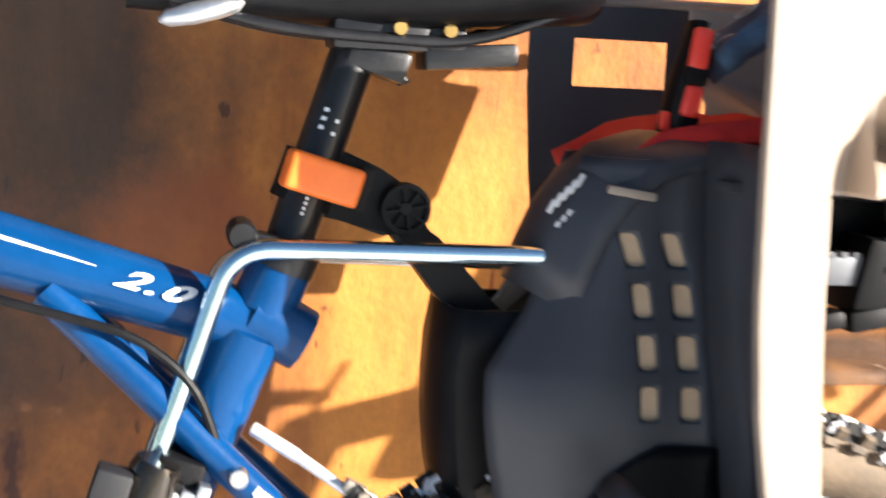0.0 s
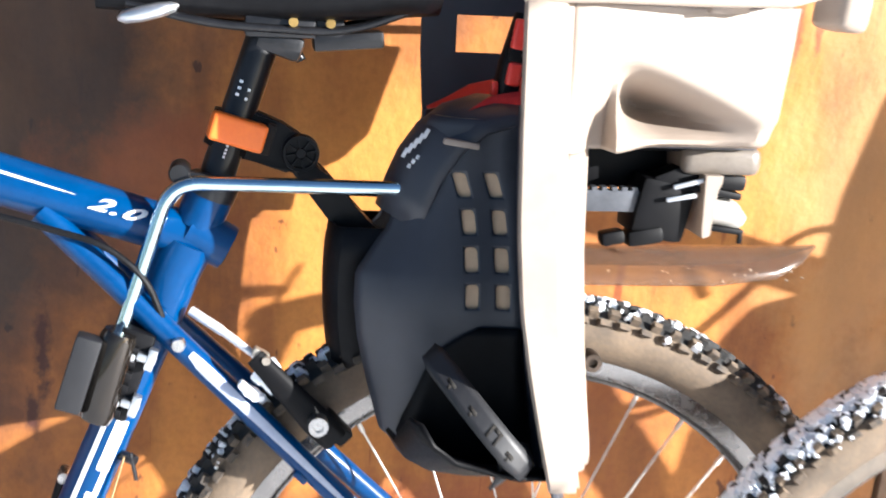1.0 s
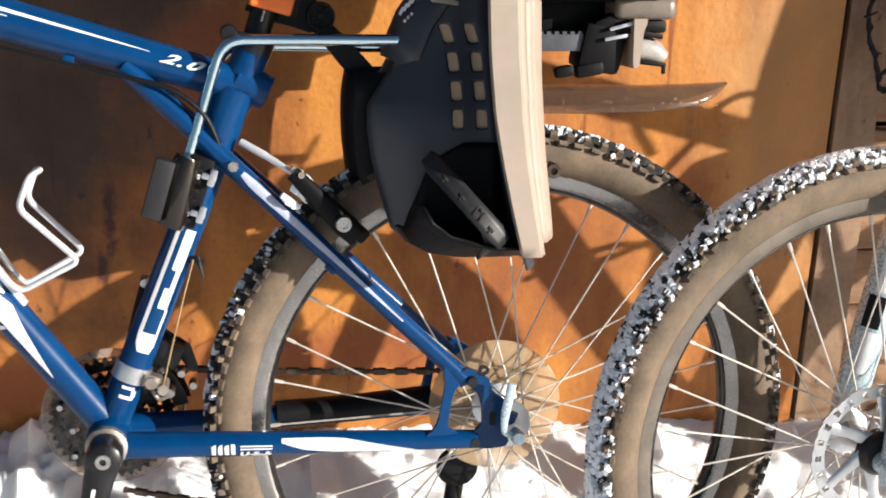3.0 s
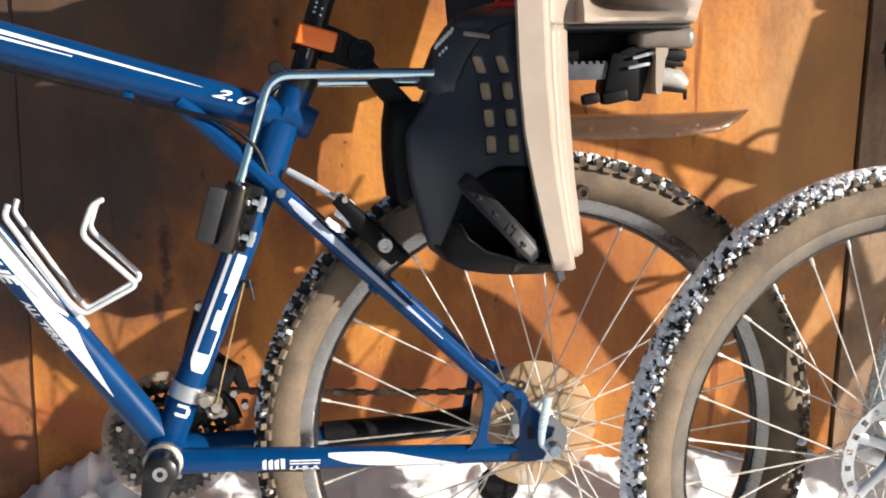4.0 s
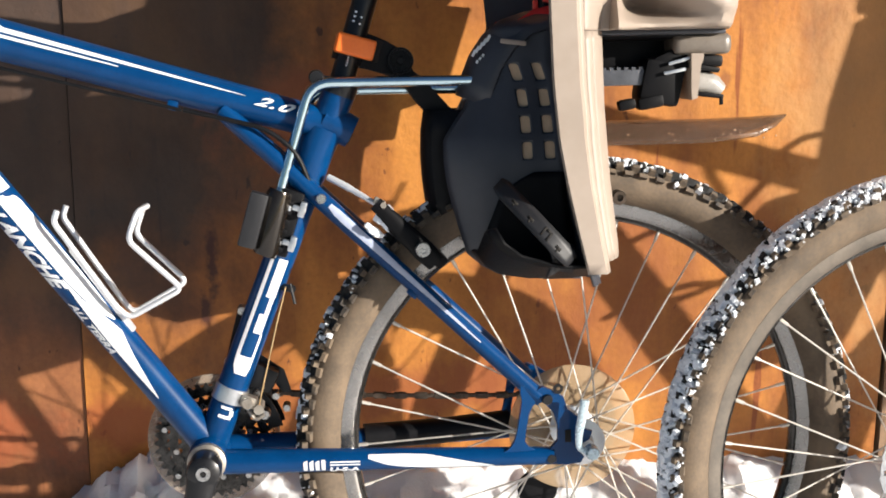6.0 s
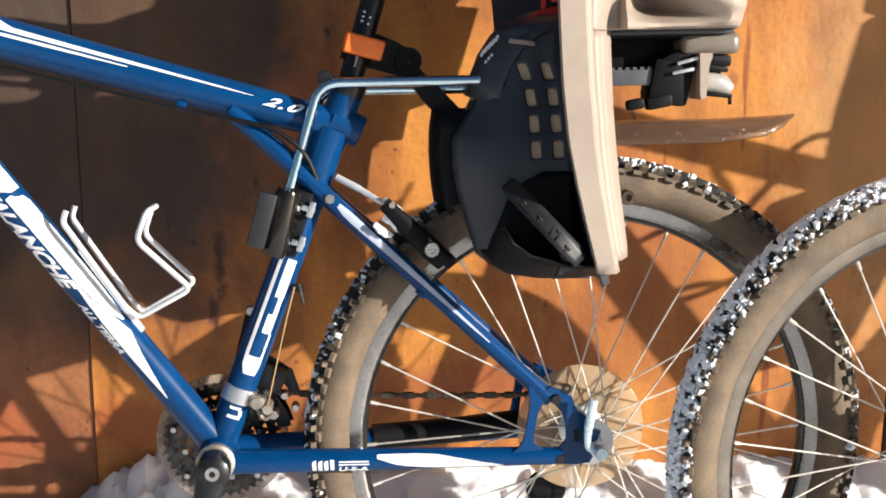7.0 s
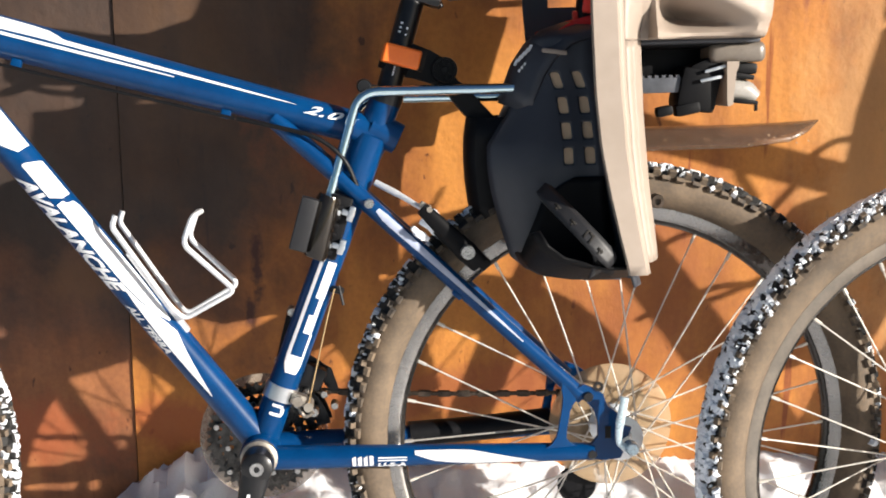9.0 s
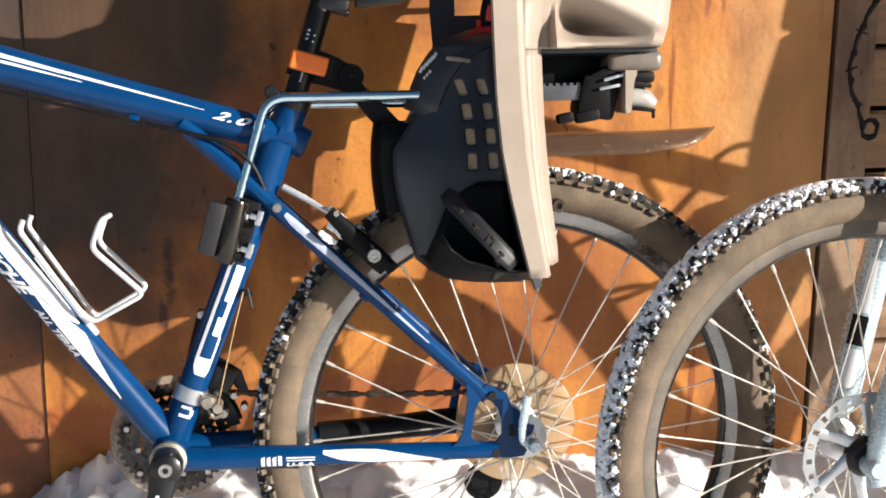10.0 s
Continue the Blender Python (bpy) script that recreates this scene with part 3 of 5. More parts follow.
# seat stays and chain stays, one pair each
for sgn in (-1, 1):
    stay = Bar((0.034, sgn * 0.011, 0.697), (0.392, sgn * 0.058, 0.352), 0.0110, 0.0095)
    bm = bmesh.new()
    stay.build(bm, n=16)
    part("seat_stay", bm, BLUE, bike)
    chain_bar = Bar((0.018, sgn * 0.030, 0.287), (0.405, sgn * 0.060, 0.2845), 0.0150, 0.0105)
    bm = bmesh.new()
    chain_bar.build(bm, n=18)
    part("chain_stay", bm, BLUE, bike)
    # dropout: an open plate between the stays, with a slanted brace that flares at both ends
    y0, y1 = sgn * 0.0585, sgn * 0.0655
    bm = bmesh.new()
    prism(bm, [(0.378, 0.362), (0.386, 0.352), (0.394, 0.349), (0.404, 0.338), (0.409, 0.322), (0.409, 0.304), (0.402, 0.296), (0.396, 0.290), (0.396, 0.277), (0.418, 0.274),
               (0.436, 0.276), (0.440, 0.283), (0.434, 0.290), (0.436, 0.298), (0.446, 0.303), (0.450, 0.313), (0.441, 0.316), (0.438, 0.327), (0.430, 0.334), (0.421, 0.341), (0.416, 0.356), (0.404, 0.364), (0.392, 0.369)], y0, y1)
    bmesh.ops.bevel(bm, geom=[e for e in bm.edges if e.calc_face_angle(0) > 1.2], offset=0.0010, segments=2, affect='EDGES')
    part("dropout", bm, BLUE, bike)
    bm = bmesh.new()
    prism(bm, [(0.366, 0.372), (0.388, 0.354), (0.380, 0.346), (0.3755, 0.336), (0.3715, 0.314), (0.3705, 0.303), (0.376, 0.297), (0.386, 0.292), (0.345, 0.292),
               (0.353, 0.297), (0.3585, 0.305), (0.3615, 0.316), (0.3655, 0.338), (0.3675, 0.352), (0.366, 0.362)], y0 * 0.995 + sgn * 0.0005, y1 * 0.985)
    bmesh.ops.bevel(bm, geom=[e for e in bm.edges if e.calc_face_angle(0) > 1.2], offset=0.0010, segments=2, affect='EDGES')
    part("dropout_brace", bm, BLUE, bike)
    bm = bmesh.new()
    block(bm, (0.421, sgn * 0.0660, 0.309), (0.007, 0.0012, 0.015), bevel=0.0005)
    part("dropout_slot", bm, DARK, bike)
    if sgn < 0:
        NEAR_STAY, NEAR_CHAIN = stay, chain_bar
        bm = bmesh.new()
        lathe(bm, [(0.0, -0.0705), (0.0055, -0.0705), (0.0062, -0.069), (0.0062, -0.064), (0.0, -0.064)], n=14, centre=(0.397, 0, 0.354), closed=False)
        lathe(bm, [(0.0, -0.0705), (0.0050, -0.0705), (0.0058, -0.069), (0.0058, -0.064), (0.0, -0.064)], n=14, centre=(0.401, 0, 0.283), closed=False)
        lathe(bm, [(0.0025, -0.067), (0.0060, -0.067), (0.0060, -0.064), (0.0025, -0.064)], n=14, centre=(0.410, 0, 0.366))
        tagged(part("eyelet_bolt", bm, BLACK_METAL, bike), kind="stuff")

# seat post and saddle
POST = Bar((0.163, 0.002, 0.697), (0.2105, 0.020, 0.845), 0.0145, 0.0145)
bm = bmesh.new()
POST.build(bm)
part("seat_post", bm, BLACK_METAL, bike, "black seat post with white scale marks")
decal_parts("scale_mark", POST, [[(0.30 + 0.020 * k, -0.05, 0.08), (0.312 + 0.020 * k, -0.05, 0.08)] for k in range(6)]
            + [[(0.63 + 0.035 * k, 0.30, 0.50), (0.645 + 0.035 * k, 0.30, 0.50)] for k in range(3)] + [[(0.62 + 0.05 * k, -0.2, -0.05), (0.635 + 0.05 * k, -0.2, -0.05)] for k in range(2)], WHITE, bike, n=1)

bm = bmesh.new()
tube(bm, [(0.1570, 0, 0.6860), (0.1672, 0, 0.7110)], 0.0196, n=22)
part("seat_tube_top", bm, BLUE, bike)
bm = bmesh.new()
tube(bm, [(0.1668, 0, 0.7105), (0.1725, 0, 0.7250)], 0.0204, n=22)
block(bm, (0.156, -0.012, 0.7265), (0.034, 0.014, 0.012), turn=(0, 12, 0), bevel=0.003)
lathe(bm, [(0.0, -0.015), (0.0075, -0.015), (0.0088, -0.012), (0.0088, 0.012), (0.0, 0.012)], n=18, centre=(0.143, -0.008, 0.7315), closed=False)
part("seat_clamp", bm, BLACK_METAL, bike)
bm = bmesh.new()
lathe(bm, [(0.0, -0.0175), (0.0042, -0.0175), (0.0045, -0.015), (0.0, -0.0148)], n=12, centre=(0.143, -0.008, 0.7315), closed=False)
part("clamp_bolt", bm, STEEL, bike)
# saddle
saddle_rows = []
for i in range(25):
    t = i / 24
    u = 0.075 + 0.275 * t
    half = 0.020 + 0.058 * max(0.0, (t - 0.35) / 0.65) ** 1.2 + 0.006 * math.sin(t * math.pi)
    if t < 0.08:
        half *= 0.45 + 0.55 * t / 0.08
    if t > 0.93:
        half *= 1 - 0.35 * (t - 0.93) / 0.07
    top = 0.918 + 0.016 * math.cos((t - 0.05) * math.tau) * 0.5 + (0.012 if t > 0.8 else 0)
    low = 0.858 - 0.004 * math.sin(t * math.pi) + (0.012 * (t - 0.6) if t > 0.6 else 0)
    ring = []
    for k in range(20):
        a = k * math.tau / 20
        ring.append((u, half * math.copysign(abs(math.cos(a)) ** 0.7, math.cos(a)), (top + low) / 2 + (top - low) / 2 * math.copysign(abs(math.sin(a)) ** 0.8, math.sin(a))))
    saddle_rows.append(ring + [ring[0]])
bm = bmesh.new()
sheet(bm, saddle_rows)
bmesh.ops.remove_doubles(bm, verts=bm.verts, dist=1e-5)
bmesh.ops.holes_fill(bm, edges=[e for e in bm.edges if e.is_boundary], sides=0)
part("saddle", bm, BLACK, bike, "black padded saddle")
bm = bmesh.new()
for k in range(3):
    block(bm, (0.243 + 0.009 * k, -0.0445 - 0.001 * k, 0.893), (0.006, 0.002, 0.011 - 0.002 * (k % 2)), turn=(0, 12, 0))
part("saddle_print", bm, WHITE, bike)
bm = bmesh.new()
tube(bm, [(0.094, -0.019, 0.8515), (0.099, -0.021, 0.8530), (0.112, -0.024, 0.8560), (0.127, -0.024, 0.8600), (0.137, -0.022, 0.8625), (0.141, -0.020, 0.8640)], [0.0020, 0.0056, 0.0066, 0.0062, 0.0045, 0.0014], n=14)
part("nose_badge", bm, ALLOY, bike, "shiny saddle nose cover")
for sgn in (-1, 1):
    bm = bmesh.new()
    tube(bm, bend([(0.100, sgn * 0.014, 0.864), (0.165, sgn * 0.022, 0.850), (0.275, sgn * 0.022, 0.847), (0.335, sgn * 0.045, 0.872)], 0.03), 0.0036, n=10)
    part("saddle_rail", bm, BLACK_METAL, bike)
bm = bmesh.new()
block(bm, (0.222, 0, 0.850), (0.058, 0.044, 0.018), turn=(0, 0, 0), bevel=0.004)
part("saddle_clamp", bm, BLACK_METAL, bike)
bm = bmesh.new()
block(bm, (0.278, 0, 0.8400), (0.058, 0.036, 0.014), turn=(0, -5, 0), bevel=0.003)
part("rail_block", bm, BLACK_METAL, bike)
bm = bmesh.new()
block(bm, (0.262, 0, 0.8500), (0.024, 0.036, 0.018), bevel=0.003)
part("rail_block", bm, BLACK_METAL, bike)
bm = bmesh.new()
block(bm, (0.222, 0, 0.836), (0.038, 0.034, 0.020), turn=(0, 18, 0), bevel=0.005)
tube(bm, [(0.228, 0, 0.848), (0.240, 0, 0.822)], 0.0042, n=10)
part("clamp_cradle", bm, BLACK_METAL, bike)
BRASS = mat("brass_bolt", (0.55, 0.36, 0.12), rough=0.35, metal=0.9)
for u in (0.232, 0.262):
    bm = bmesh.new()
    lathe(bm, [(0.0, -0.027), (0.004, -0.027), (0.004, 0.02), (0.0, 0.02)], n=10, centre=(u, 0, 0.8545), closed=False)
    part("clamp_bolt", bm, BRASS, bike, "brassy saddle clamp bolt")

for ob in bike.children:
    if ob.name.split(".")[0] in ("saddle", "saddle_print", "nose_badge", "saddle_rail", "saddle_clamp", "rail_block", "clamp_cradle", "clamp_bolt"):
        ob.location.y = 0.020

# crank, chain rings, chain
bm = bmesh.new()
arm = [(0.0, 0.291), (-0.012, 0.245), (-0.030, 0.165), (-0.040, 0.125)]
tube(bm, [(u, -0.078 - 0.004 * i, w) for i, (u, w) in enumerate(arm)], [0.0185, 0.0140, 0.0125, 0.0150], n=16, flat=0.55)
lathe(bm, [(0.0, -0.088), (0.0130, -0.088), (0.0185, -0.084), (0.0200, -0.074), (0.0190, -0.052), (0.0, -0.052)], n=24, centre=BB, closed=False)
part("crank_arm", bm, BLACK_METAL, bike, "black crank arm")
bm = bmesh.new()
lathe(bm, [(0.0, -0.087), (0.0035, -0.087), (0.0037, -0.0895), (0.0080, -0.0895), (0.0086, -0.088), (0.0, -0.0875)], n=18, centre=BB, closed=False)
part("crank_bolt", bm, STEEL, bike)
bm = bmesh.new()
block(bm, (-0.0140, -0.0895, 0.247), (0.004, 0.001, 0.030), turn=(0, 14, 0))
part("crank_print", bm, WHITE, bike)


def chain_ring(name, r, teeth, y, material):
    bm = bmesh.new()
    out = []
    for k in range(teeth * 4):
        a = k * math.tau / (teeth * 4)
        rr = r + (0.0035 if k % 4 in (0, 1) else -0.0015)
        out.append((rr * math.cos(a), rr * math.sin(a)))
    inner = r - 0.0125
    ov = [bm.verts.new((BB.x + x, y, BB.z + z)) for x, z in out]
    iv = [bm.verts.new((BB.x + inner * math.cos(k * math.tau / len(out)), y, BB.z + inner * math.sin(k * math.tau / len(out)))) for k in range(len(out))]
    for k in range(len(out)):
        bm.faces.new((ov[k], ov[(k + 1) % len(out)], iv[(k + 1) % len(out)], iv[k]))
    geom = bmesh.ops.extrude_face_region(bm, geom=bm.faces[:])
    for v in geom["geom"]:
        if isinstance(v, bmesh.types.BMVert):
            v.co.y += 0.0025
    return part(name, bm, material, bike, smooth=False)


chain_ring("chain_ring", 0.0690, 42, 0.050, RING)
chain_ring("chain_ring", 0.0550, 32, 0.042, RING)
chain_ring("chain_ring", 0.0390, 22, 0.034, RING)
bm = bmesh.new()
for k in range(4):
    a = radians(40 + 90 * k)
    tube(bm, [(BB.x, 0.046, BB.z), (BB.x + 0.048 * math.cos(a), 0.046, BB.z + 0.048 * math.sin(a)), (BB.x + 0.062 * math.cos(a), 0.048, BB.z + 0.062 * math.sin(a))], [0.020, 0.011, 0.008], n=10, flat=0.4)
part("crank_spider", bm, BLACK_METAL, bike)
for k in range(12):
    a = radians(13 + 30 * k)
    bm = bmesh.new()
    lathe(bm, [(0.0, 0.0395), (0.0034, 0.0395), (0.0040, 0.0415), (0.0040, 0.047), (0.0, 0.047)], n=10, centre=(BB.x + (0.0605 if k % 3 else 0.046) * math.cos(a), 0, BB.z + (0.0605 if k % 3 else 0.046) * math.sin(a)), closed=False)
    part("ring_bolt", bm, STEEL, bike)
# front derailleur: two curved cage plates, swing link and bolts
der = None
for y, rad in ((0.036, 0.088), (0.060, 0.090)):
    bm = bmesh.new()
    arc = [radians(12 + 4 * i) for i in range(14)]
    sheet(bm, [[(BB.x + r * math.cos(a), y, BB.z + r * math.sin(a)) for a in arc] for r in (rad - 0.017 + 0.0, rad)])
    geom = bmesh.ops.extrude_face_region(bm, geom=bm.faces[:])
    for v in geom["geom"]:
        if isinstance(v, bmesh.types.BMVert):
            v.co.y += 0.0016
    if der is None:
        der = part("front_derailleur", bm, BLACK_METAL, bike, "black front derailleur with bright bolts")
    else:
        part("outer_cage", bm, BLACK_METAL, der)
bm = bmesh.new()
block(bm, (0.066, 0.030, 0.372), (0.030, 0.024, 0.030), turn=(0, 24, 0), bevel=0.005)
part("swing_link", bm, BLACK_METAL, der)
bm = bmesh.new()
tube(bm, bend([(0.044, 0.026, 0.457), (0.036, 0.028, 0.430), (0.026, 0.028, 0.392)], 0.02), 0.0055, n=10)
part("cable_arm", bm, BLACK, der)
for u, y, w, r in ((0.044, 0.020, 0.457, 0.006), (0.025, 0.020, 0.394, 0.0055), (0.066, 0.014, 0.330, 0.0065), (0.080, 0.016, 0.352, 0.005), (0.092, 0.026, 0.334, 0.005), (0.058, 0.014, 0.357, 0.0045)):
    bm = bmesh.new()
    lathe(bm, [(0.0, y - 0.004), (r * 0.8, y - 0.004), (r, y - 0.002), (r, y + 0.014), (0.0, y + 0.014)], n=12, centre=(u, 0, w), closed=False)
    part("bolt", bm, STEEL, der)
bm = bmesh.new()
lathe(bm, [(0.069, 0.0560), (0.0805, 0.0560), (0.0815, 0.0575), (0.0805, 0.0590), (0.069, 0.0590)], n=48, centre=BB)
part("chain_guard_ring", bm, CLEAR, bike, "smoky clear plastic chain guard ring")


def chain_run(p0, p1, sag, y0, y1, n):
    bm = bmesh.new()
    pts = []
    for i in range(n + 1):
        t = i / n
        pts.append(Vector((p0[0] + (p1[0] - p0[0]) * t, y0 + (y1 - y0) * t, p0[1] + (p1[1] - p0[1]) * t - sag * 4 * t * (1 - t))))
    for i, (a, b) in enumerate(zip(pts, pts[1:])):
        c, d = (a + b) / 2, b - a
        wide = 0.0034 if i % 2 else 0.0022
        ang = math.degrees(math.atan2(d.z, d.x))
        for s in (-1, 1):
            block(bm, (c.x, c.y + s * wide, c.z), (d.length * (1.22 if i % 2 else 0.86), 0.0012, 0.0072 if i % 2 else 0.0044), turn=(0, -ang, 0), bevel=0.0005, seg=1)
        tube(bm, [(a.x, a.y - 0.0042, a.z), (a.x, a.y + 0.0042, a.z)], 0.0026, n=8)
    part("chain", bm, CHAIN, bike, "oily roller chain")


chain_run((0.010, 0.3545), (0.440, 0.332), 0.004, 0.043, 0.040, 34)
chain_run((0.010, 0.205), (0.400, 0.130), 0.004, 0.043, 0.040, 33)
# chain-stay sleeve on the far side
bm = bmesh.new()
tube(bm, [(0.185, 0.043, 0.2875), (0.280, 0.051, 0.2890), (0.368, 0.058, 0.2930)], [0.0163, 0.0160, 0.0165], n=16)
part("chain_stay_sleeve", bm, BLACK, bike, "black neoprene chain-stay sleeve")

# cassette with the yellowed spoke guard
bm = bmesh.new()
lathe(bm, [(0.018, 0.0345), (0.078, 0.0315), (0.0795, 0.0325), (0.0785, 0.034), (0.018, 0.0375)], n=56, centre=AXLE)
part("spoke_guard", bm, GUARD, bike, "yellowed clear plastic disc behind the spokes")
bm = bmesh.new()
for k, r in enumerate((0.058, 0.052, 0.046, 0.040, 0.034, 0.028)):
    lathe(bm, [(0.012, 0.039 + 0.004 * k), (r, 0.039 + 0.004 * k), (r, 0.041 + 0.004 * k), (0.012, 0.041 + 0.004 * k)], n=40, centre=AXLE)
part("cassette", bm, DULL_ALLOY, bike)
bm = bmesh.new()
tube(bm, bend([(0.452, 0.062, 0.268), (0.425, 0.070, 0.235), (0.405, 0.062, 0.205), (0.395, 0.055, 0.150)], 0.02), 0.011, n=12, flat=0.6)
lathe(bm, [(0.0, 0.045), (0.024, 0.046), (0.026, 0.050), (0.024, 0.054), (0.0, 0.055)], n=18, centre=(0.402, 0, 0.208), closed=False)
part("rear_derailleur", bm, BLACK, bike)

# quick release
bm = bmesh.new()
lathe(bm, [(0.0, -0.0865), (0.0065, -0.0865), (0.0082, -0.084), (0.0085, -0.072), (0.0070, -0.066), (0.0, -0.066)], n=20, centre=(0.447, 0, 0.2915), closed=False)
part("quick_release_nut", bm, FORK, bike, "pale blue anodised quick-release end")
bm = bmesh.new()
tube(bm, bend([(0.440, -0.078, 0.293), (0.4305, -0.0835, 0.299), (0.4300, -0.086, 0.316), (0.4375, -0.088, 0.357)], 0.010), [0.0040] * 8 + [0.0043] * 3 + [0.0048] * 3 + [0.0054, 0.0052], n=12, flat=0.6)
part("quick_release_lever", bm, FORK, bike, "pale anodised quick-release lever")

# front derailleur with its clamp and cable
bm = bmesh.new()
tube(bm, [SEAT_TUBE.p0.lerp(SEAT_TUBE.p1, 0.135), SEAT_TUBE.p0.lerp(SEAT_TUBE.p1, 0.178)], 0.0205, n=22)
part("derailleur_clamp", bm, ALLOY, bike, "silver clamp band")
bm = bmesh.new()
block(bm, (0.049, -0.010, 0.354), (0.020, 0.016, 0.014), turn=(0, 20, 0), bevel=0.003)
lathe(bm, [(0.0, -0.024), (0.0065, -0.024), (0.0065, 0.0), (0.0, 0.0)], n=12, centre=(0.0485, 0, 0.3535), closed=False)
lathe(bm, [(0.0, -0.022), (0.0060, -0.022), (0.0060, 0.01), (0.0, 0.01)], n=12, centre=(0.061, 0, 0.345), closed=False)
tube(bm, bend([(0.049, -0.010, 0.342), (0.056, -0.012, 0.330), (0.067, -0.012, 0.337)], 0.006), 0.0025, n=8)
part("front_derailleur", bm, DULL_ALLOY, bike)
bm = bmesh.new()
prism(bm, [(0.030, 0.392), (0.062, 0.398), (0.090, 0.378), (0.100, 0.345), (0.086, 0.350), (0.072, 0.372), (0.040, 0.380)], 0.040, 0.043)
part("derailleur_cage", bm, BLACK_METAL, bike)
bm = bmesh.new()
tube(bm, [(0.061, -0.020, 0.348), (0.0875, -0.020, 0.452), (0.0985, -0.018, 0.490)], 0.0010, n=6)
part("gear_cable", bm, mat("rusty_cable", (0.52, 0.36, 0.18), rough=0.4, metal=0.7), bike)
bm = bmesh.new()
tube(bm, [(0.083, 0.0, 0.4905), (0.1075, -0.019, 0.487)], 0.0045, n=10)
tube(bm, [(0.104, -0.02, 0.494), (0.1085, -0.02, 0.470)], 0.0018, n=8)
part("cable_stop", bm, BLACK_METAL, bike)

# top tube cable with its stops
bm = bmesh.new()
tube(bm, [(-0.46, -0.026, 0.820), (-0.228, -0.027, 0.7565), (-0.010, -0.024, 0.6985)], 0.0022, n=6)
tube(bm, bend([(-0.008, -0.024, 0.6985), (0.035, -0.027, 0.688), (0.085, -0.030, 0.675), (0.118, -0.031, 0.648), (0.135, -0.026, 0.600)], 0.03), 0.0028, n=8)
part("brake_cable", bm, BLACK, bike)
for s in (0.345, 0.722):
    c = TOP.on(s, -0.93, 0.003)
    bm = bmesh.new()
    block(bm, c, (0.012, 0.010, 0.011), turn=(0, 16, 0), bevel=0.002)
    part("cable_guide", bm, BLUE, bike)
bm = bmesh.new()
c = NEAR_STAY.on(0.305, 0.15, 0.0)
lathe(bm, [(0.0, -0.005), (0.0052, -0.005), (0.0060, -0.003), (0.0060, 0.004), (0.0, 0.004)], n=16, centre=c, closed=False)
part("stay_bolt", bm, STEEL, bike)
bm = bmesh.new()
c = NEAR_STAY.on(0.60, -0.9, 0.0)
block(bm, c + Vector((0.002, 0, -0.003)), (0.014, 0.008, 0.006), turn=(0, 44, 0), bevel=0.002)
part("stay_boss", bm, BLUE, bike)

# rim brake
bm = bmesh.new()
tube(bm, [(0.205, -0.052, 0.588), (0.258, -0.060, 0.533), (0.272, -0.058, 0.518)], [0.008, 0.013, 0.011], n=12, flat=0.5)
block(bm, (0.238, -0.040, 0.548), (0.078, 0.018, 0.018), turn=(0, 46, 0), bevel=0.004)
block(bm, (0.272, -0.042, 0.524), (0.030, 0.020, 0.016), turn=(0, 46, 0), bevel=0.004)
part("brake_arm", bm, DEEP, bike, "black rim brake arm")
bm = bmesh.new()
lathe(bm, [(0.0, -0.073), (0.0040, -0.073), (0.0044, -0.075), (0.0080, -0.075), (0.0086, -0.072), (0.0086, -0.062), (0.0, -0.062)], n=18, centre=(0.2565, 0, 0.5355), closed=False)
part("brake_pivot_bolt", bm, STEEL, bike)
bm = bmesh.new()
tube(bm, bend([(0.1525, -0.015, 0.6165), (0.180, -0.028, 0.602), (0.208, -0.045, 0.585)], 0.01), [0.0042] * 4 + [0.0036] * 4 + [0.0030], n=10)
part("brake_noodle", bm, CAGE, bike, "bare alloy brake cable pipe")
bm = bmesh.new()
block(bm, (0.2095, -0.047, 0.589), (0.014, 0.010, 0.008), turn=(0, 30, 0), bevel=0.002)
lathe(bm, [(0.0, -0.058), (0.0035, -0.058), (0.0035, -0.04), (0.0, -0.04)], n=10, centre=(0.214, 0, 0.586), closed=False)
part("noodle_hook", bm, DULL_ALLOY, bike)
for k in range(7):
    bm = bmesh.new()
    block(bm, (0.198 + 0.004 * k, -0.046 + 0.002 * (k % 3), 0.560 - 0.007 * (k % 3) + 0.003 * k), (0.014, 0.012, 0.007 + 0.002 * (k % 2)), turn=(10 * k, 40 - 12 * k, 20 * k), bevel=0.003)
    part("brake_snow", bm, SNOW, bike, "snow packed on the brake")

# bottle cage
bm = bmesh.new()
for dy in (-0.026, 0.026):
    tube(bm, bend([(-0.155, dy, 0.589), (-0.160, dy, 0.576), (-0.098, dy * 0.9, 0.478), (-0.083, dy * 0.6, 0.460), (-0.0195, dy, 0.494), (-0.078, dy * 1.2, 0.553), (-0.066, dy, 0.585), (-0.058, 0.0, 0.588)], 0.010, 5), 0.0034, n=10)
part("bottle_cage", bm, CAGE, bike, "bare aluminium wire bottle cage")
bm = bmesh.new()
block(bm, (-0.114, 0.0, 0.492), (0.006, 0.016, 0.120), turn=(0, -33.5, 0), bevel=0.002)
part("cage_plate", bm, CAGE, bike)

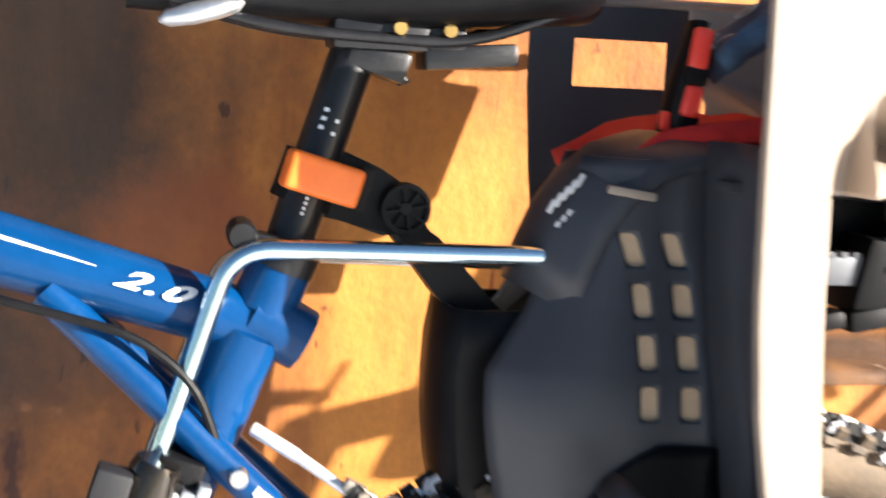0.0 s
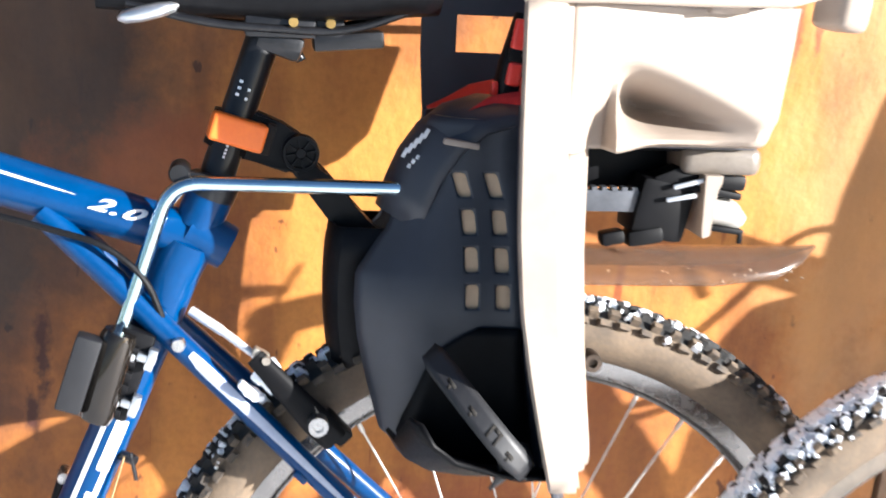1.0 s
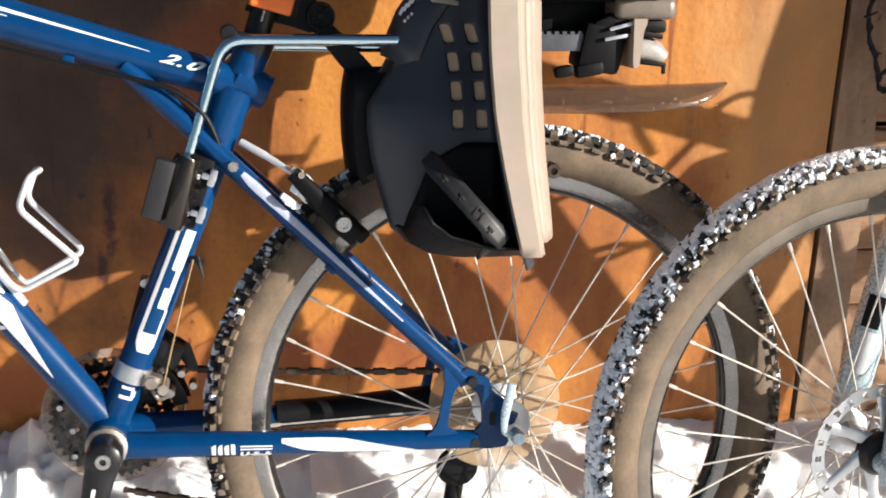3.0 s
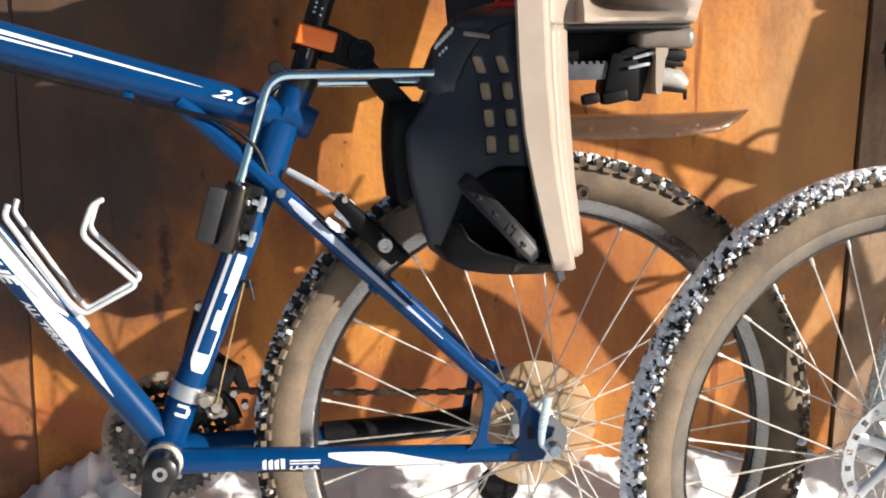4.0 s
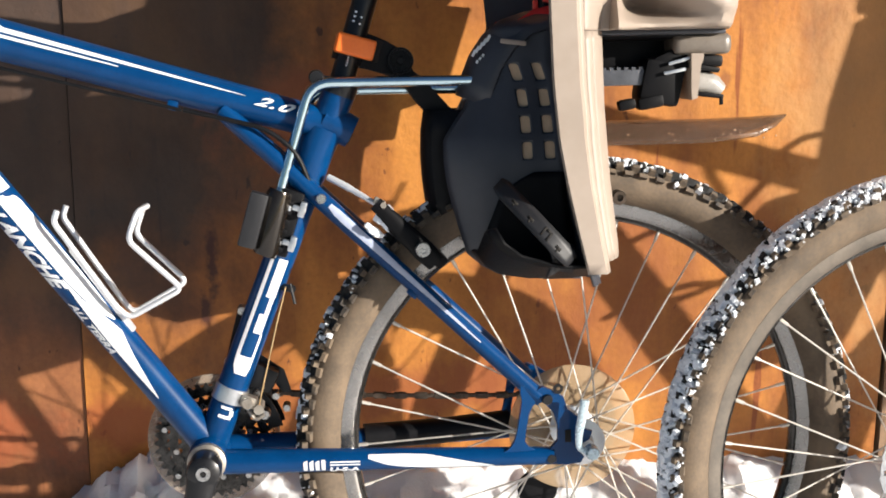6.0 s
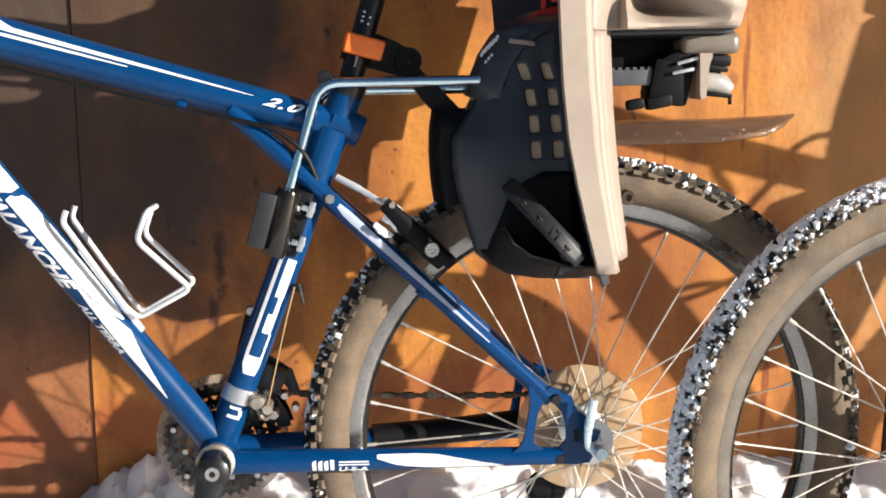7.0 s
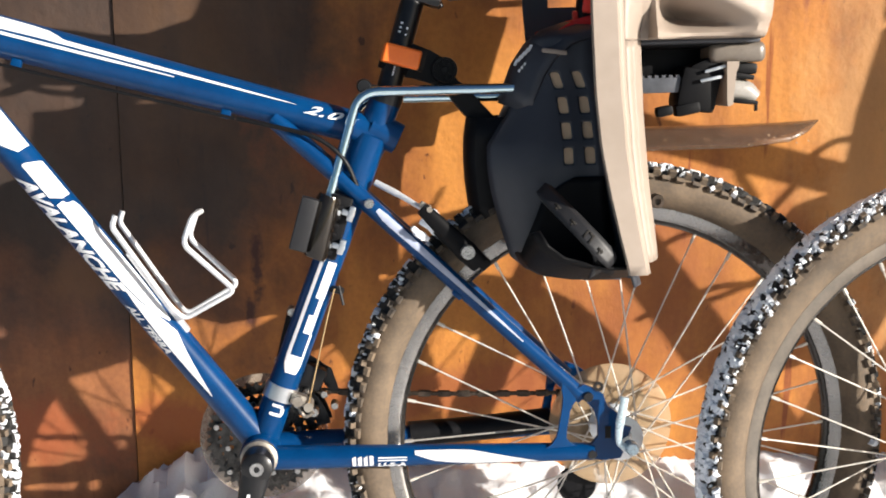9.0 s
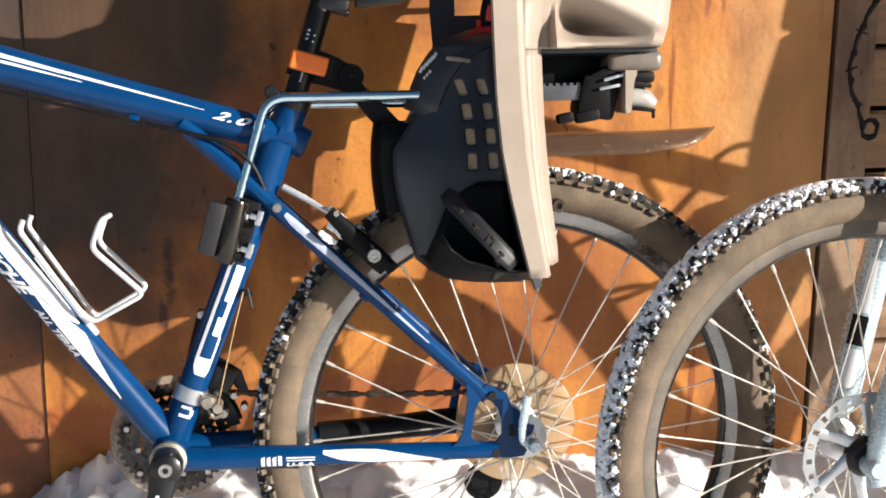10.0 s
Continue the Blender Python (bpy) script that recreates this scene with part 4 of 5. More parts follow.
# decals: plain shapes for the maker's marks, and the writing that can be read
decal_parts("top_tube_stripe", TOP, [
    [(0.0, 0.35, 0.92), (0.30, 0.38, 0.90), (0.385, 0.42, 0.88), (0.42, 0.40, 0.62), (0.60, 0.40, 0.56), (0.78, 0.42, 0.50), (0.84, 0.44, 0.46)],
    [(0.10, 0.10, 0.26), (0.50, 0.16, 0.29), (0.62, 0.22, 0.26)]], WHITE, bike, n=28)
bm = bmesh.new()
lettering(bm, TOP, "2.0", 0.866, 0.926, 0.10, 0.62, shear=0.9, gap=1.18)
part("model_number", bm, WHITE, bike)
decal_parts("down_tube_graphic", DOWN, [
    [(0.08, -0.5, 0.95), (0.36, -0.3, 0.95), (0.385, -0.2, 0.93), (0.41, 0.35, 0.92)],
    [(0.428, 0.00, 0.20), (0.440, 0.00, 0.92), (0.492, 0.00, 0.92), (0.505, 0.55, 0.92)],
    [(0.508, 0.06, 0.40), (0.520, 0.06, 0.93), (0.66, 0.06, 0.93), (0.70, 0.16, 0.90), (0.735, 0.40, 0.84), (0.755, 0.66, 0.74)],
    [(0.66, -0.04, 0.02), (0.70, -0.20, 0.10), (0.74, -0.30, 0.42), (0.775, -0.35, 0.62), (0.81, -0.36, 0.30), (0.85, -0.34, 0.02), (0.890, -0.30, -0.24)]], WHITE, bike, "broad white block graphic", n=24)
bm = bmesh.new()
lettering(bm, DOWN, "AVALANCHE", 0.445, 0.668, -0.78, -0.06, shear=0.8)
part("down_tube_word", bm, WHITE, bike)
bm = bmesh.new()
lettering(bm, DOWN, "ALL TERRA", 0.697, 0.797, -0.72, -0.37, shear=0.8)
part("down_tube_word", bm, WHITE, bike)
decal_parts("seat_tube_graphic", SEAT_TUBE, [
    [(0.222, -0.50, 0.20), (0.245, -0.62, 0.45), (0.275, -0.62, 0.50)],
    [(0.275, 0.28, 0.50), (0.62, 0.28, 0.50)],
    [(0.345, -0.55, -0.02), (0.400, -0.55, -0.02)],
    [(0.400, -0.55, -0.30), (0.450, -0.55, -0.30)],
    [(0.450, -0.58, -0.02), (0.560, -0.58, -0.02)],
    [(0.275, -0.62, -0.50), (0.345, -0.62, -0.50)]], WHITE, bike, "white outlined block mark", n=8)
decal_parts("small_mark", SEAT_TUBE, [[(0.092, -0.55, 0.25), (0.101, -0.55, 0.25)], [(0.101, -0.62, -0.40), (0.118, -0.58, -0.36)], [(0.118, -0.45, 0.25), (0.126, -0.45, 0.25)]], WHITE, bike, n=3)
decal_parts("seat_stay_stripe", NEAR_STAY, [[(0.33, 0.0, 0.5), (0.36, -0.30, 0.62), (0.50, -0.15, 0.55), (0.64, 0.0, 0.45), (0.80, 0.15, 0.3)]], LILAC, bike, n=20)
decal_parts("chain_stay_graphic", NEAR_CHAIN, [
    [(0.44, 0.30, 0.62), (0.50, -0.30, 0.66), (0.56, -0.55, 0.66), (0.62, -0.68, 0.60), (0.70, -0.70, 0.15), (0.78, -0.72, -0.35), (0.82, -0.70, -0.62)]], WHITE, bike, "white swoosh", n=20)
decal_parts("chain_stay_mark", NEAR_CHAIN, [[(0.245 + 0.018 * k, -0.66, 0.10 if k < 3 else 0.30), (0.257 + 0.018 * k, -0.66, 0.25)] for k in range(4)]
            + [[(0.325, 0.02, 0.14), (0.415, 0.02, 0.14)], [(0.325, -0.22, -0.10), (0.415, -0.22, -0.10)]], WHITE, bike, n=3)
bm = bmesh.new()
lettering(bm, NEAR_CHAIN, "U-S-A", 0.325, 0.415, -0.74, -0.34)
part("chain_stay_word", bm, WHITE, bike)

# ---- child seat on the blue bicycle ----
STRAP = mat('grey_rubber', (0.016, 0.016, 0.018), (0.010, 0.010, 0.012), scale=40, rough=0.5)
seat = thing("child_bike_seat", "light grey child bike seat, dark leg shields, red cushion", "child seat", m=LEAN)

PANEL_V = [(0.49, 0.078), (0.645, 0.070), (0.70, 0.054), (0.735, 0.046), (0.80, 0.040)]
FRONT_U = [(0.498, 0.380), (0.503, 0.350), (0.511, 0.328), (0.527, 0.309), (0.56, 0.299), (0.60, 0.289), (0.63, 0.285), (0.655, 0.285), (0.672, 0.293), (0.690, 0.309),
           (0.705, 0.318), (0.73, 0.326), (0.76, 0.336), (0.785, 0.345)]
REAR_U = [(0.49, 0.436), (0.52, 0.432), (0.60, 0.421), (0.68, 0.415), (0.80, 0.414)]
LIP_U = [(0.49, 0.434), (0.515, 0.427), (0.56, 0.416), (0.61, 0.405), (0.66, 0.396), (0.72, 0.3905), (0.79, 0.388), (0.885, 0.386)]
SLOT_W = [0.644, 0.673, 0.7025, 0.732]
SLOT_1 = [(0.62, 0.378), (0.644, 0.378), (0.673, 0.377), (0.7025, 0.375), (0.722, 0.3715), (0.742, 0.3655)]
SLOT_2 = [(0.62, 0.4035), (0.644, 0.403), (0.673, 0.4015), (0.7025, 0.400), (0.722, 0.3975), (0.742, 0.3915)]


def leg_panel(sgn, name="leg_shield", label="dark slate plastic leg shield with strap slots"):
    """The inner leg shield: a curved plate with two columns of strap slots."""
    bm = bmesh.new()

    def at(u, w):
        uf = lerp_table(FRONT_U, w)[0]
        ur = lerp_table(REAR_U, w)[0]
        t = max(0.0, min(1.0, (u - uf) / (ur - uf)))
        v = lerp_table(PANEL_V, w)[0] - 0.026 * max(0.0, 1 - t / 0.42) ** 2 + 0.006 * max(0.0, (t - 0.8) / 0.2) ** 2
        return (u, sgn * v, w)

    half_w, half_u = 0.0098, 0.0056
    ws = [0.498, 0.503, 0.511, 0.527, 0.545, 0.565, 0.585, 0.605, 0.620]
    for k, w in enumerate(SLOT_W):
        ws += [w - half_w - 0.002, w + half_w + 0.002]
    ws += [0.752, 0.765, 0.778, 0.785]
    rows = []
    for w in ws:
        uf, ur = lerp_table(FRONT_U, w)[0], lerp_table(REAR_U, w)[0]
        c1, c2 = lerp_table(SLOT_1, w)[0], lerp_table(SLOT_2, w)[0]
        us = [uf + (c1 - half_u - 0.002 - uf) * q for q in (0, 0.08, 0.2, 0.35, 0.5, 0.75, 1)]
        us += [c1 + half_u + 0.002, c2 - half_u - 0.002, c2 + half_u + 0.002, ur]
        rows.append([bm.verts.new(at(u, w)) for u in us])
    for j in range(len(rows) - 1):
        w0, w1 = ws[j], ws[j + 1]
        slot_row = any(abs((w0 + w1) / 2 - w) < 0.001 for w in SLOT_W)
        for i in range(10):
            a, b, c, d = rows[j][i], rows[j][i + 1], rows[j + 1][i + 1], rows[j + 1][i]
            if slot_row and i in (6, 8):
                wm = (w0 + w1) / 2
                tab = SLOT_1 if i == 6 else SLOT_2
                hole = []
                for qx, qz in ((-1, -1), (1, -1), (1, 1), (-1, 1)):
                    for ang in (0, 45, 90):
                        base = {(-1, -1): 180, (1, -1): 270, (1, 1): 0, (-1, 1): 90}[(qx, qz)]
                        r = 0.0032
                        du = qx * (half_u - r) + r * math.cos(radians(base + ang))
                        dw = qz * (half_w - r) + r * math.sin(radians(base + ang))
                        ww = wm + dw
                        hole.append(bm.verts.new(at(lerp_table(tab, ww)[0] + du, ww)))
                for k, corner in enumerate((a, b, c, d)):
                    h = hole[3 * k:3 * k + 3]
                    bm.faces.new((corner, h[1], h[0]))
                    bm.faces.new((corner, h[2], h[1]))
                    nxt = (a, b, c, d)[(k + 1) % 4]
                    bm.faces.new((corner, nxt, hole[(3 * k + 3) % 12], h[2]))
            else:
                bm.faces.new((a, b, c, d))
    ob = part(name, bm, [SLATE, BEIGE], seat, label)
    md = thicken(ob, 0.0020, 0.0).modifiers[0]
    md.material_offset = 1 if sgn > 0 else 0
    # added sheet closing the slots; its tan stands in for sunlit parts beyond
    if sgn < 0:
        bm = bmesh.new()
        rows = []
        for w in ws:
            uf, ur = lerp_table(FRONT_U, w)[0], lerp_table(REAR_U, w)[0]
            rows.append([at(uf + 0.004 + (ur - uf - 0.005) * q / 10, w) for q in range(11)])
        sheet(bm, [[(u, v + 0.0030, w) for u, v, w in r] for r in rows])
        thicken(part("shield_back", bm, SLOT_LIT, seat, "tan backing sheet with sunlight beyond the slots painted in"), 0.0025, 0.0)
    # back wall of the foot well, dark inside
    bm = bmesh.new()
    rows = []
    for k in range(16):
        w = 0.502 + (0.296 if sgn < 0 else 0.200) * k / 15
        ur, lu, v = lerp_table(REAR_U, min(w, 0.8))[0], lerp_table(LIP_U, w)[0], lerp_table(PANEL_V, min(w, 0.8))[0] + 0.006
        rows.append([(ur - 0.001, sgn * v, w), (ur + 0.010, sgn * (v + 0.018), w), (ur + 0.012, sgn * 0.110, w), (lu + 0.014, sgn * 0.142, w), (lu + 0.003, sgn * 0.164, w)])
    sheet(bm, rows)
    if sgn < 0:
        sheet(bm, [[(lerp_table(LIP_U, w)[0] + du, sgn * v, w) for du, v in ((0.022, 0.134), (0.014, 0.142), (0.003, 0.164))] for w in (0.798, 0.820, 0.842, 0.864, 0.884)])
    ob = part("foot_well", bm, SLATE, seat)
    thicken(ob, 0.003, 0.0)
    # a deep black sheet on the shield, put there for the recess's shade
    bm = bmesh.new()
    rows = []
    for w, u0 in ((0.504, 0.345), (0.516, 0.326), (0.530, 0.321), (0.545, 0.325), (0.560, 0.331), (0.575, 0.337), (0.590, 0.343), (0.602, 0.352), (0.612, 0.368), (0.620, 0.384)):
        ur = lerp_table(REAR_U, w)[0]
        rows.append([(at(u0 + (ur - 0.002 - u0) * q / 8, w)[0], at(u0 + (ur - 0.002 - u0) * q / 8, w)[1] + sgn * 0.0035, w) for q in range(9)])
    sheet(bm, rows)
    thicken(part("dark_recess_sheet", bm, DEEP, seat, "deep black sheet for the shaded foot recess"), 0.003, 0.0)
    # the floor of the foot well, with its raised toe edge
    bm = bmesh.new()
    rows = []
    for u, w0, w1 in ((0.312, 0.534, 0.562), (0.322, 0.518, 0.545), (0.340, 0.508, 0.531), (0.370, 0.503, 0.522), (0.405, 0.502, 0.518), (0.434, 0.503, 0.518)):
        rows.append([(u, sgn * 0.074, w0), (u + 0.004, sgn * 0.100, w0 + 0.002), (u + 0.010, sgn * 0.128, w1), (u + (0.016 if u < 0.4 else 0.0), sgn * 0.160, w1 + 0.006)])
    sheet(bm, rows)
    ob = part("foot_rest", bm, DEEP, seat, "dark plastic foot rest")
    thicken(ob, 0.004, 0.0)
    # foot strap: a broad rubber band, with arrow-shaped and U-shaped holes
    def strap_at(t, side, lift=0.0):
        u, w = 0.338 + 0.072 * t, 0.612 - 0.082 * t
        v = 0.112 + 0.052 * math.sin(t * math.pi * 0.62)
        return (u + 0.0075 * side + 0.2 * lift, sgn * (v - 0.003 * side + lift), w + 0.0070 * side)

    bm = bmesh.new()
    sheet(bm, [[strap_at(k / 14, q * (0.72 if k == 0 else (1.0 if k < 13 else 1.0 - 0.2 * (k - 12) / 2))) for q in (-1, -0.4, 0.4, 1)] for k in range(15)])
    strap = part("foot_strap", bm, STRAP, seat, "dark rubber foot strap with holes")
    thicken(strap, 0.0030, 0.0)
    for t, kind in ((0.22, "T"), (0.42, "T"), (0.62, "U"), (0.80, "T")):
        bm = bmesh.new()
        bars = [((-0.010, 0.010), (-0.62, -0.30)), ((-0.034, 0.034), (-0.30, 0.02))] if kind == "T" else [((-0.050, -0.026), (-0.55, 0.50)), ((0.026, 0.050), (-0.55, 0.50)), ((-0.026, 0.026), (0.22, 0.50))]
        for (t0, t1), (q0, q1) in bars:
            sheet(bm, [[strap_at(t + t0, q0, 0.0019), strap_at(t + t0, q1, 0.0019)], [strap_at(t + t1, q0, 0.0019), strap_at(t + t1, q1, 0.0019)]])
        thicken(part("strap_hole", bm, DARK, strap), 0.0006, 0.0)
    # the heel cup at the strap's lower end
    bm = bmesh.new()
    sheet(bm, [[(0.384 + 0.030 * q + 0.006 * math.sin(r * 3.1), sgn * (0.150 - 0.016 * q + 0.008 * r), 0.518 + 0.034 * r - 0.012 * abs(q - 0.5)) for q in [j / 6 for j in range(7)]] for r in [i / 5 for i in range(6)]])
    thicken(part("heel_cup", bm, STRAP, seat), 0.003, 0.0)


for sgn in (-1, 1):
    leg_panel(sgn)

# the moulded outer shell, one side each: a flat lip, a groove, then the flank that runs back
def flank(sgn):
    # the broad lip, in one run from the foot to the rim
    bm = bmesh.new()
    rows = []
    for k in range(31):
        w = 0.516 + (0.369 if sgn < 0 else 0.180) * k / 30
        lu = lerp_table(LIP_U, w)[0]
        wide = 0.0715 if w > 0.68 else 0.0715 - 0.022 * (0.68 - w) / 0.17
        rows.append([(lu, sgn * 0.166, w), (lu + 0.002, sgn * 0.170, w), (lu + 0.40 * wide, sgn * 0.1695, w), (lu + 0.44 * wide, sgn * 0.1665, w), (lu + 0.47 * wide, sgn * 0.160, w), (lu + 0.53 * wide, sgn * 0.158, w)])
    sheet(bm, rows)
    ob = part("lip", bm, BEIGE, seat, "light grey outer lip of the leg shield")
    thicken(ob, 0.0035, sgn * 1.0)
    # the leg flank behind it
    bm = bmesh.new()
    rows = []
    for k in range(22):
        w = 0.528 + 0.246 * k / 21
        lu = lerp_table(LIP_U, w)[0]
        back = lerp_table([(0.49, 0.479), (0.54, 0.477), (0.61, 0.469), (0.69, 0.463), (0.77, 0.461)], w)[0]
        wide = 0.0715 if w > 0.68 else 0.0715 - 0.022 * (0.68 - w) / 0.17
        u0 = lu + 0.53 * wide - 0.001
        rows.append([(u0 + (back - u0) * q, sgn * v, w) for q, v in ((0, 0.158), (0.18, 0.154), (0.30, 0.150), (0.34, 0.1435), (0.40, 0.1430), (0.55, 0.136), (0.72, 0.122), (0.9, 0.100), (1.0, 0.074))])
    sheet(bm, rows)
    ob = part("leg_flank", bm, BEIGE, seat, "light grey outer leg shield")
    thicken(ob, 0.0035, sgn * 1.0)
    # the side of the seat, scooped below the rim
    bm = bmesh.new()
    rows = []
    for w in [0.7745, 0.7775, 0.781, 0.7835] + [0.786 + 0.0033 * k for k in range(31)]:
        lu = lerp_table(LIP_U, w)[0]
        rear = 0.606 + 0.014 * (w - 0.77) / 0.115
        row = []
        u0, v0 = lu + 0.037, 0.158
        if sgn > 0:
            u0 = 0.476
        for k in range(0, 37):
            t = k / 36
            u = u0 + (rear - 0.020 - u0) * t
            q = max(0.0, min(1.0, (u - 0.440) / 0.150))
            edge = 0.852 - 0.052 * q ** 1.4
            bulge = 0.156 - 0.034 * q
            cut = max(0.0, min(1.0, (edge - w) / 0.036))
            cut = cut * cut * (3 - 2 * cut)
            hollow = 0.046 + 0.034 * q * q
            roll = max(0.0, min(1.0, (0.800 - w) / 0.022))
            hollow += (0.112 - 0.006 * q - hollow) * math.sin(roll * math.pi / 2) ** 1.5 - 0.010 * max(0.0, (0.779 - w) / 0.005)
            left = max(0.0, min(1.0, (u - 0.455) / (0.034 + 0.030 * max(0.0, min(1.0, (0.84 - w) / 0.06)))))
            left = left * left * (3 - 2 * left)
            if u < 0.464:
                leg = max(0.120, lerp_table([(0.0, 0.158), (0.18, 0.154), (0.30, 0.150), (0.34, 0.1435), (0.40, 0.1430), (0.55, 0.136), (0.72, 0.122), (1.0, 0.112)], (u - u0) / (0.461 - u0))[0])
                rise = max(0.0, min(1.0, (w - 0.776) / 0.075))
                bulge = leg + (bulge - leg) * rise * rise * (3 - 2 * rise)
            v = bulge + (hollow - bulge) * cut * left
            row.append((u, sgn * v, w))
        lastv = abs(row[-1][1])
        row += [(rear - 0.008, sgn * (lastv - 0.006), w), (rear, sgn * (lastv - 0.022), w), (rear + 0.004, sgn * (lastv - 0.045), w), (rear + 0.006, 0.0, w)]
        rows.append(row)
    sheet(bm, rows)
    ob = part("shell_flank", bm, BEIGE, seat, "light grey moulded seat side with a scooped hollow")
    thicken(ob, 0.0035, sgn * 1.0)
    # rolled rim along the top
    bm = bmesh.new()
    w = 0.886
    pts = [(0.386, sgn * 0.166, w), (0.415, sgn * 0.168, w + 0.001), (0.450, sgn * 0.162, w + 0.002), (0.52, sgn * 0.158, w + 0.002), (0.585, sgn * 0.157, w + 0.004), (0.610, sgn * 0.148, w + 0.010), (0.626, sgn * 0.130, w + 0.020)]
    tube(bm, pts, 0.0042, n=10)
    part("rim", bm, BEIGE, seat)


flank(-1)
flank(1)
# bright adjuster at the rear edge of the near leg
bm = bmesh.new()
lathe(bm, [(0.0, -0.060), (0.0035, -0.060), (0.0040, -0.064), (0.0078, -0.064), (0.0085, -0.060), (0.0085, -0.046), (0.0, -0.046)], n=18, centre=(0.4845, 0, 0.586), closed=False)
block(bm, (0.476, -0.052, 0.588), (0.014, 0.010, 0.010), bevel=0.002)
part("adjuster_knob", bm, CHAIN, seat, "dull metal adjuster knob")
# under tray, and shell bottom in deep black with its shade put in
bm = bmesh.new()
rows = []
for u in [0.440, 0.455, 0.47, 0.50, 0.54, 0.58, 0.605, 0.612]:
    half = 0.066 if u < 0.59 else 0.066 - (u - 0.59) * 0.8
    rows.append([(u, -half, 0.771), (u, -half * 0.8, 0.767), (u, 0, 0.765), (u, half * 0.8, 0.767), (u, half, 0.771)])
sheet(bm, rows)
thicken(part("shell_bottom", bm, DEEP, seat), 0.004, 0.0)
bm = bmesh.new()
block(bm, (0.581, 0.0, 0.7585), (0.068, 0.130, 0.024), bevel=0.009, seg=3)
part("under_tray", bm, mat("grey_brown_plastic", (0.17, 0.145, 0.12), rough=0.35), seat, "rounded grey plastic under tray")
bm = bmesh.new()
block(bm, (0.582, 0.0, 0.7405), (0.052, 0.110, 0.014), turn=(0, 4, 0), bevel=0.005)
block(bm, (0.5725, -0.030, 0.7335), (0.060, 0.060, 0.006), turn=(0, 10, 0), bevel=0.002)
part("lock_plate", bm, DEEP, seat)
# spring lock: notched bar, housing, bracket plate and cap
bm = bmesh.new()
block(bm, (0.490, -0.050, 0.7225), (0.110, 0.010, 0.018), bevel=0.0015)
for k in range(12):
    block(bm, (0.452 + 0.0085 * k, -0.050, 0.7322), (0.0045, 0.010, 0.0040))
part("notched_bar", bm, mat("grey_steel_bar", (0.10, 0.105, 0.12), rough=0.4, metal=0.5), seat, "grey notched sliding bar")
bm = bmesh.new()
block(bm, (0.500, 0.0, 0.749), (0.120, 0.044, 0.042), bevel=0.004)
block(bm, (0.536, -0.036, 0.716), (0.048, 0.050, 0.050), turn=(0, 12, 0), bevel=0.008)
block(bm, (0.522, -0.052, 0.694), (0.030, 0.022, 0.014), turn=(0, -10, 0), bevel=0.004)
block(bm, (0.495, -0.052, 0.692), (0.020, 0.018, 0.012), turn=(0, -10, 0), bevel=0.004)
block(bm, (0.545, -0.046, 0.742), (0.034, 0.026, 0.018), turn=(0, -22, 0), bevel=0.003)
part("lock_housing", bm, DEEP, seat, "black plastic lock housing")
bm = bmesh.new()
block(bm, (0.555, -0.066, 0.7405), (0.030, 0.003, 0.004), turn=(0, -14, 0), bevel=0.001)
block(bm, (0.548, -0.066, 0.7285), (0.026, 0.003, 0.004), turn=(0, -10, 0), bevel=0.001)
part("spring_wire", bm, ALLOY, seat)
bm = bmesh.new()
prism(bm, [(0.5655, 0.748), (0.580, 0.748), (0.5795, 0.742), (0.5765, 0.735), (0.5740, 0.712), (0.5725, 0.698), (0.5665, 0.696), (0.5655, 0.704)], -0.072, -0.020)
part("bracket_plate", bm, BEIGE, seat)
bm = bmesh.new()
tube(bm, [(0.577, -0.045, 0.716), (0.588, -0.045, 0.715), (0.598, -0.045, 0.711), (0.607, -0.045, 0.704)], [0.0135, 0.0135, 0.0125, 0.0090], n=20)
part("knob_cap", bm, mat("pale_grey_cap", (0.36, 0.34, 0.31), rough=0.35, coat=0.3), seat, "pale grey plastic knob cap")
bm = bmesh.new()
block(bm, (0.590, -0.045, 0.7005), (0.034, 0.030, 0.005), turn=(0, 7, 0), bevel=0.002)
block(bm, (0.604, -0.058, 0.694), (0.004, 0.004, 0.010), bevel=0.001)
part("knob_skirt", bm, DEEP, seat)

# the pommel between the legs, dark
bm = bmesh.new()
prof = [(0.306, 0.706), (0.313, 0.728), (0.323, 0.752), (0.338, 0.774), (0.358, 0.790), (0.386, 0.799), (0.415, 0.798), (0.445, 0.790), (0.470, 0.782)]
rows = []
for k in range(15):
    s = -1 + 2 * k / 14
    v = 0.048 * s
    drop = 0.016 * abs(s) ** 3
    rows.append([(u + 0.022 * abs(s) ** 2.2 + 0.5 * drop, v, w - drop) for u, w in prof])
sheet(bm, rows)
ob = part("pommel", bm, SLATE, seat, "dark plastic pommel with pale lettering bars")
thicken(ob, 0.004, 0.0)
bm = bmesh.new()
for k in range(5):
    block(bm, (0.3235 + 0.0042 * k, -0.0290, 0.7545 + 0.0040 * k), (0.0030, 0.0018, 0.0085), turn=(12, 25, 30))
part("pommel_print", bm, WHITE, seat)
bm = bmesh.new()
for k in range(3):
    block(bm, (0.3265 + 0.0035 * k, -0.0335, 0.7445 + 0.0036 * k), (0.0024, 0.0016, 0.0036), turn=(12, 25, 30))
part("pommel_small_print", bm, WHITE, seat)
# beige plate in place of a hole with something lit behind it
bm = bmesh.new()
block(bm, (0.3665, -0.0475, 0.7655), (0.030, 0.006, 0.0055), turn=(0, 8, 0), bevel=0.002)
part("lit_hole_plate", bm, BEIGE, seat)
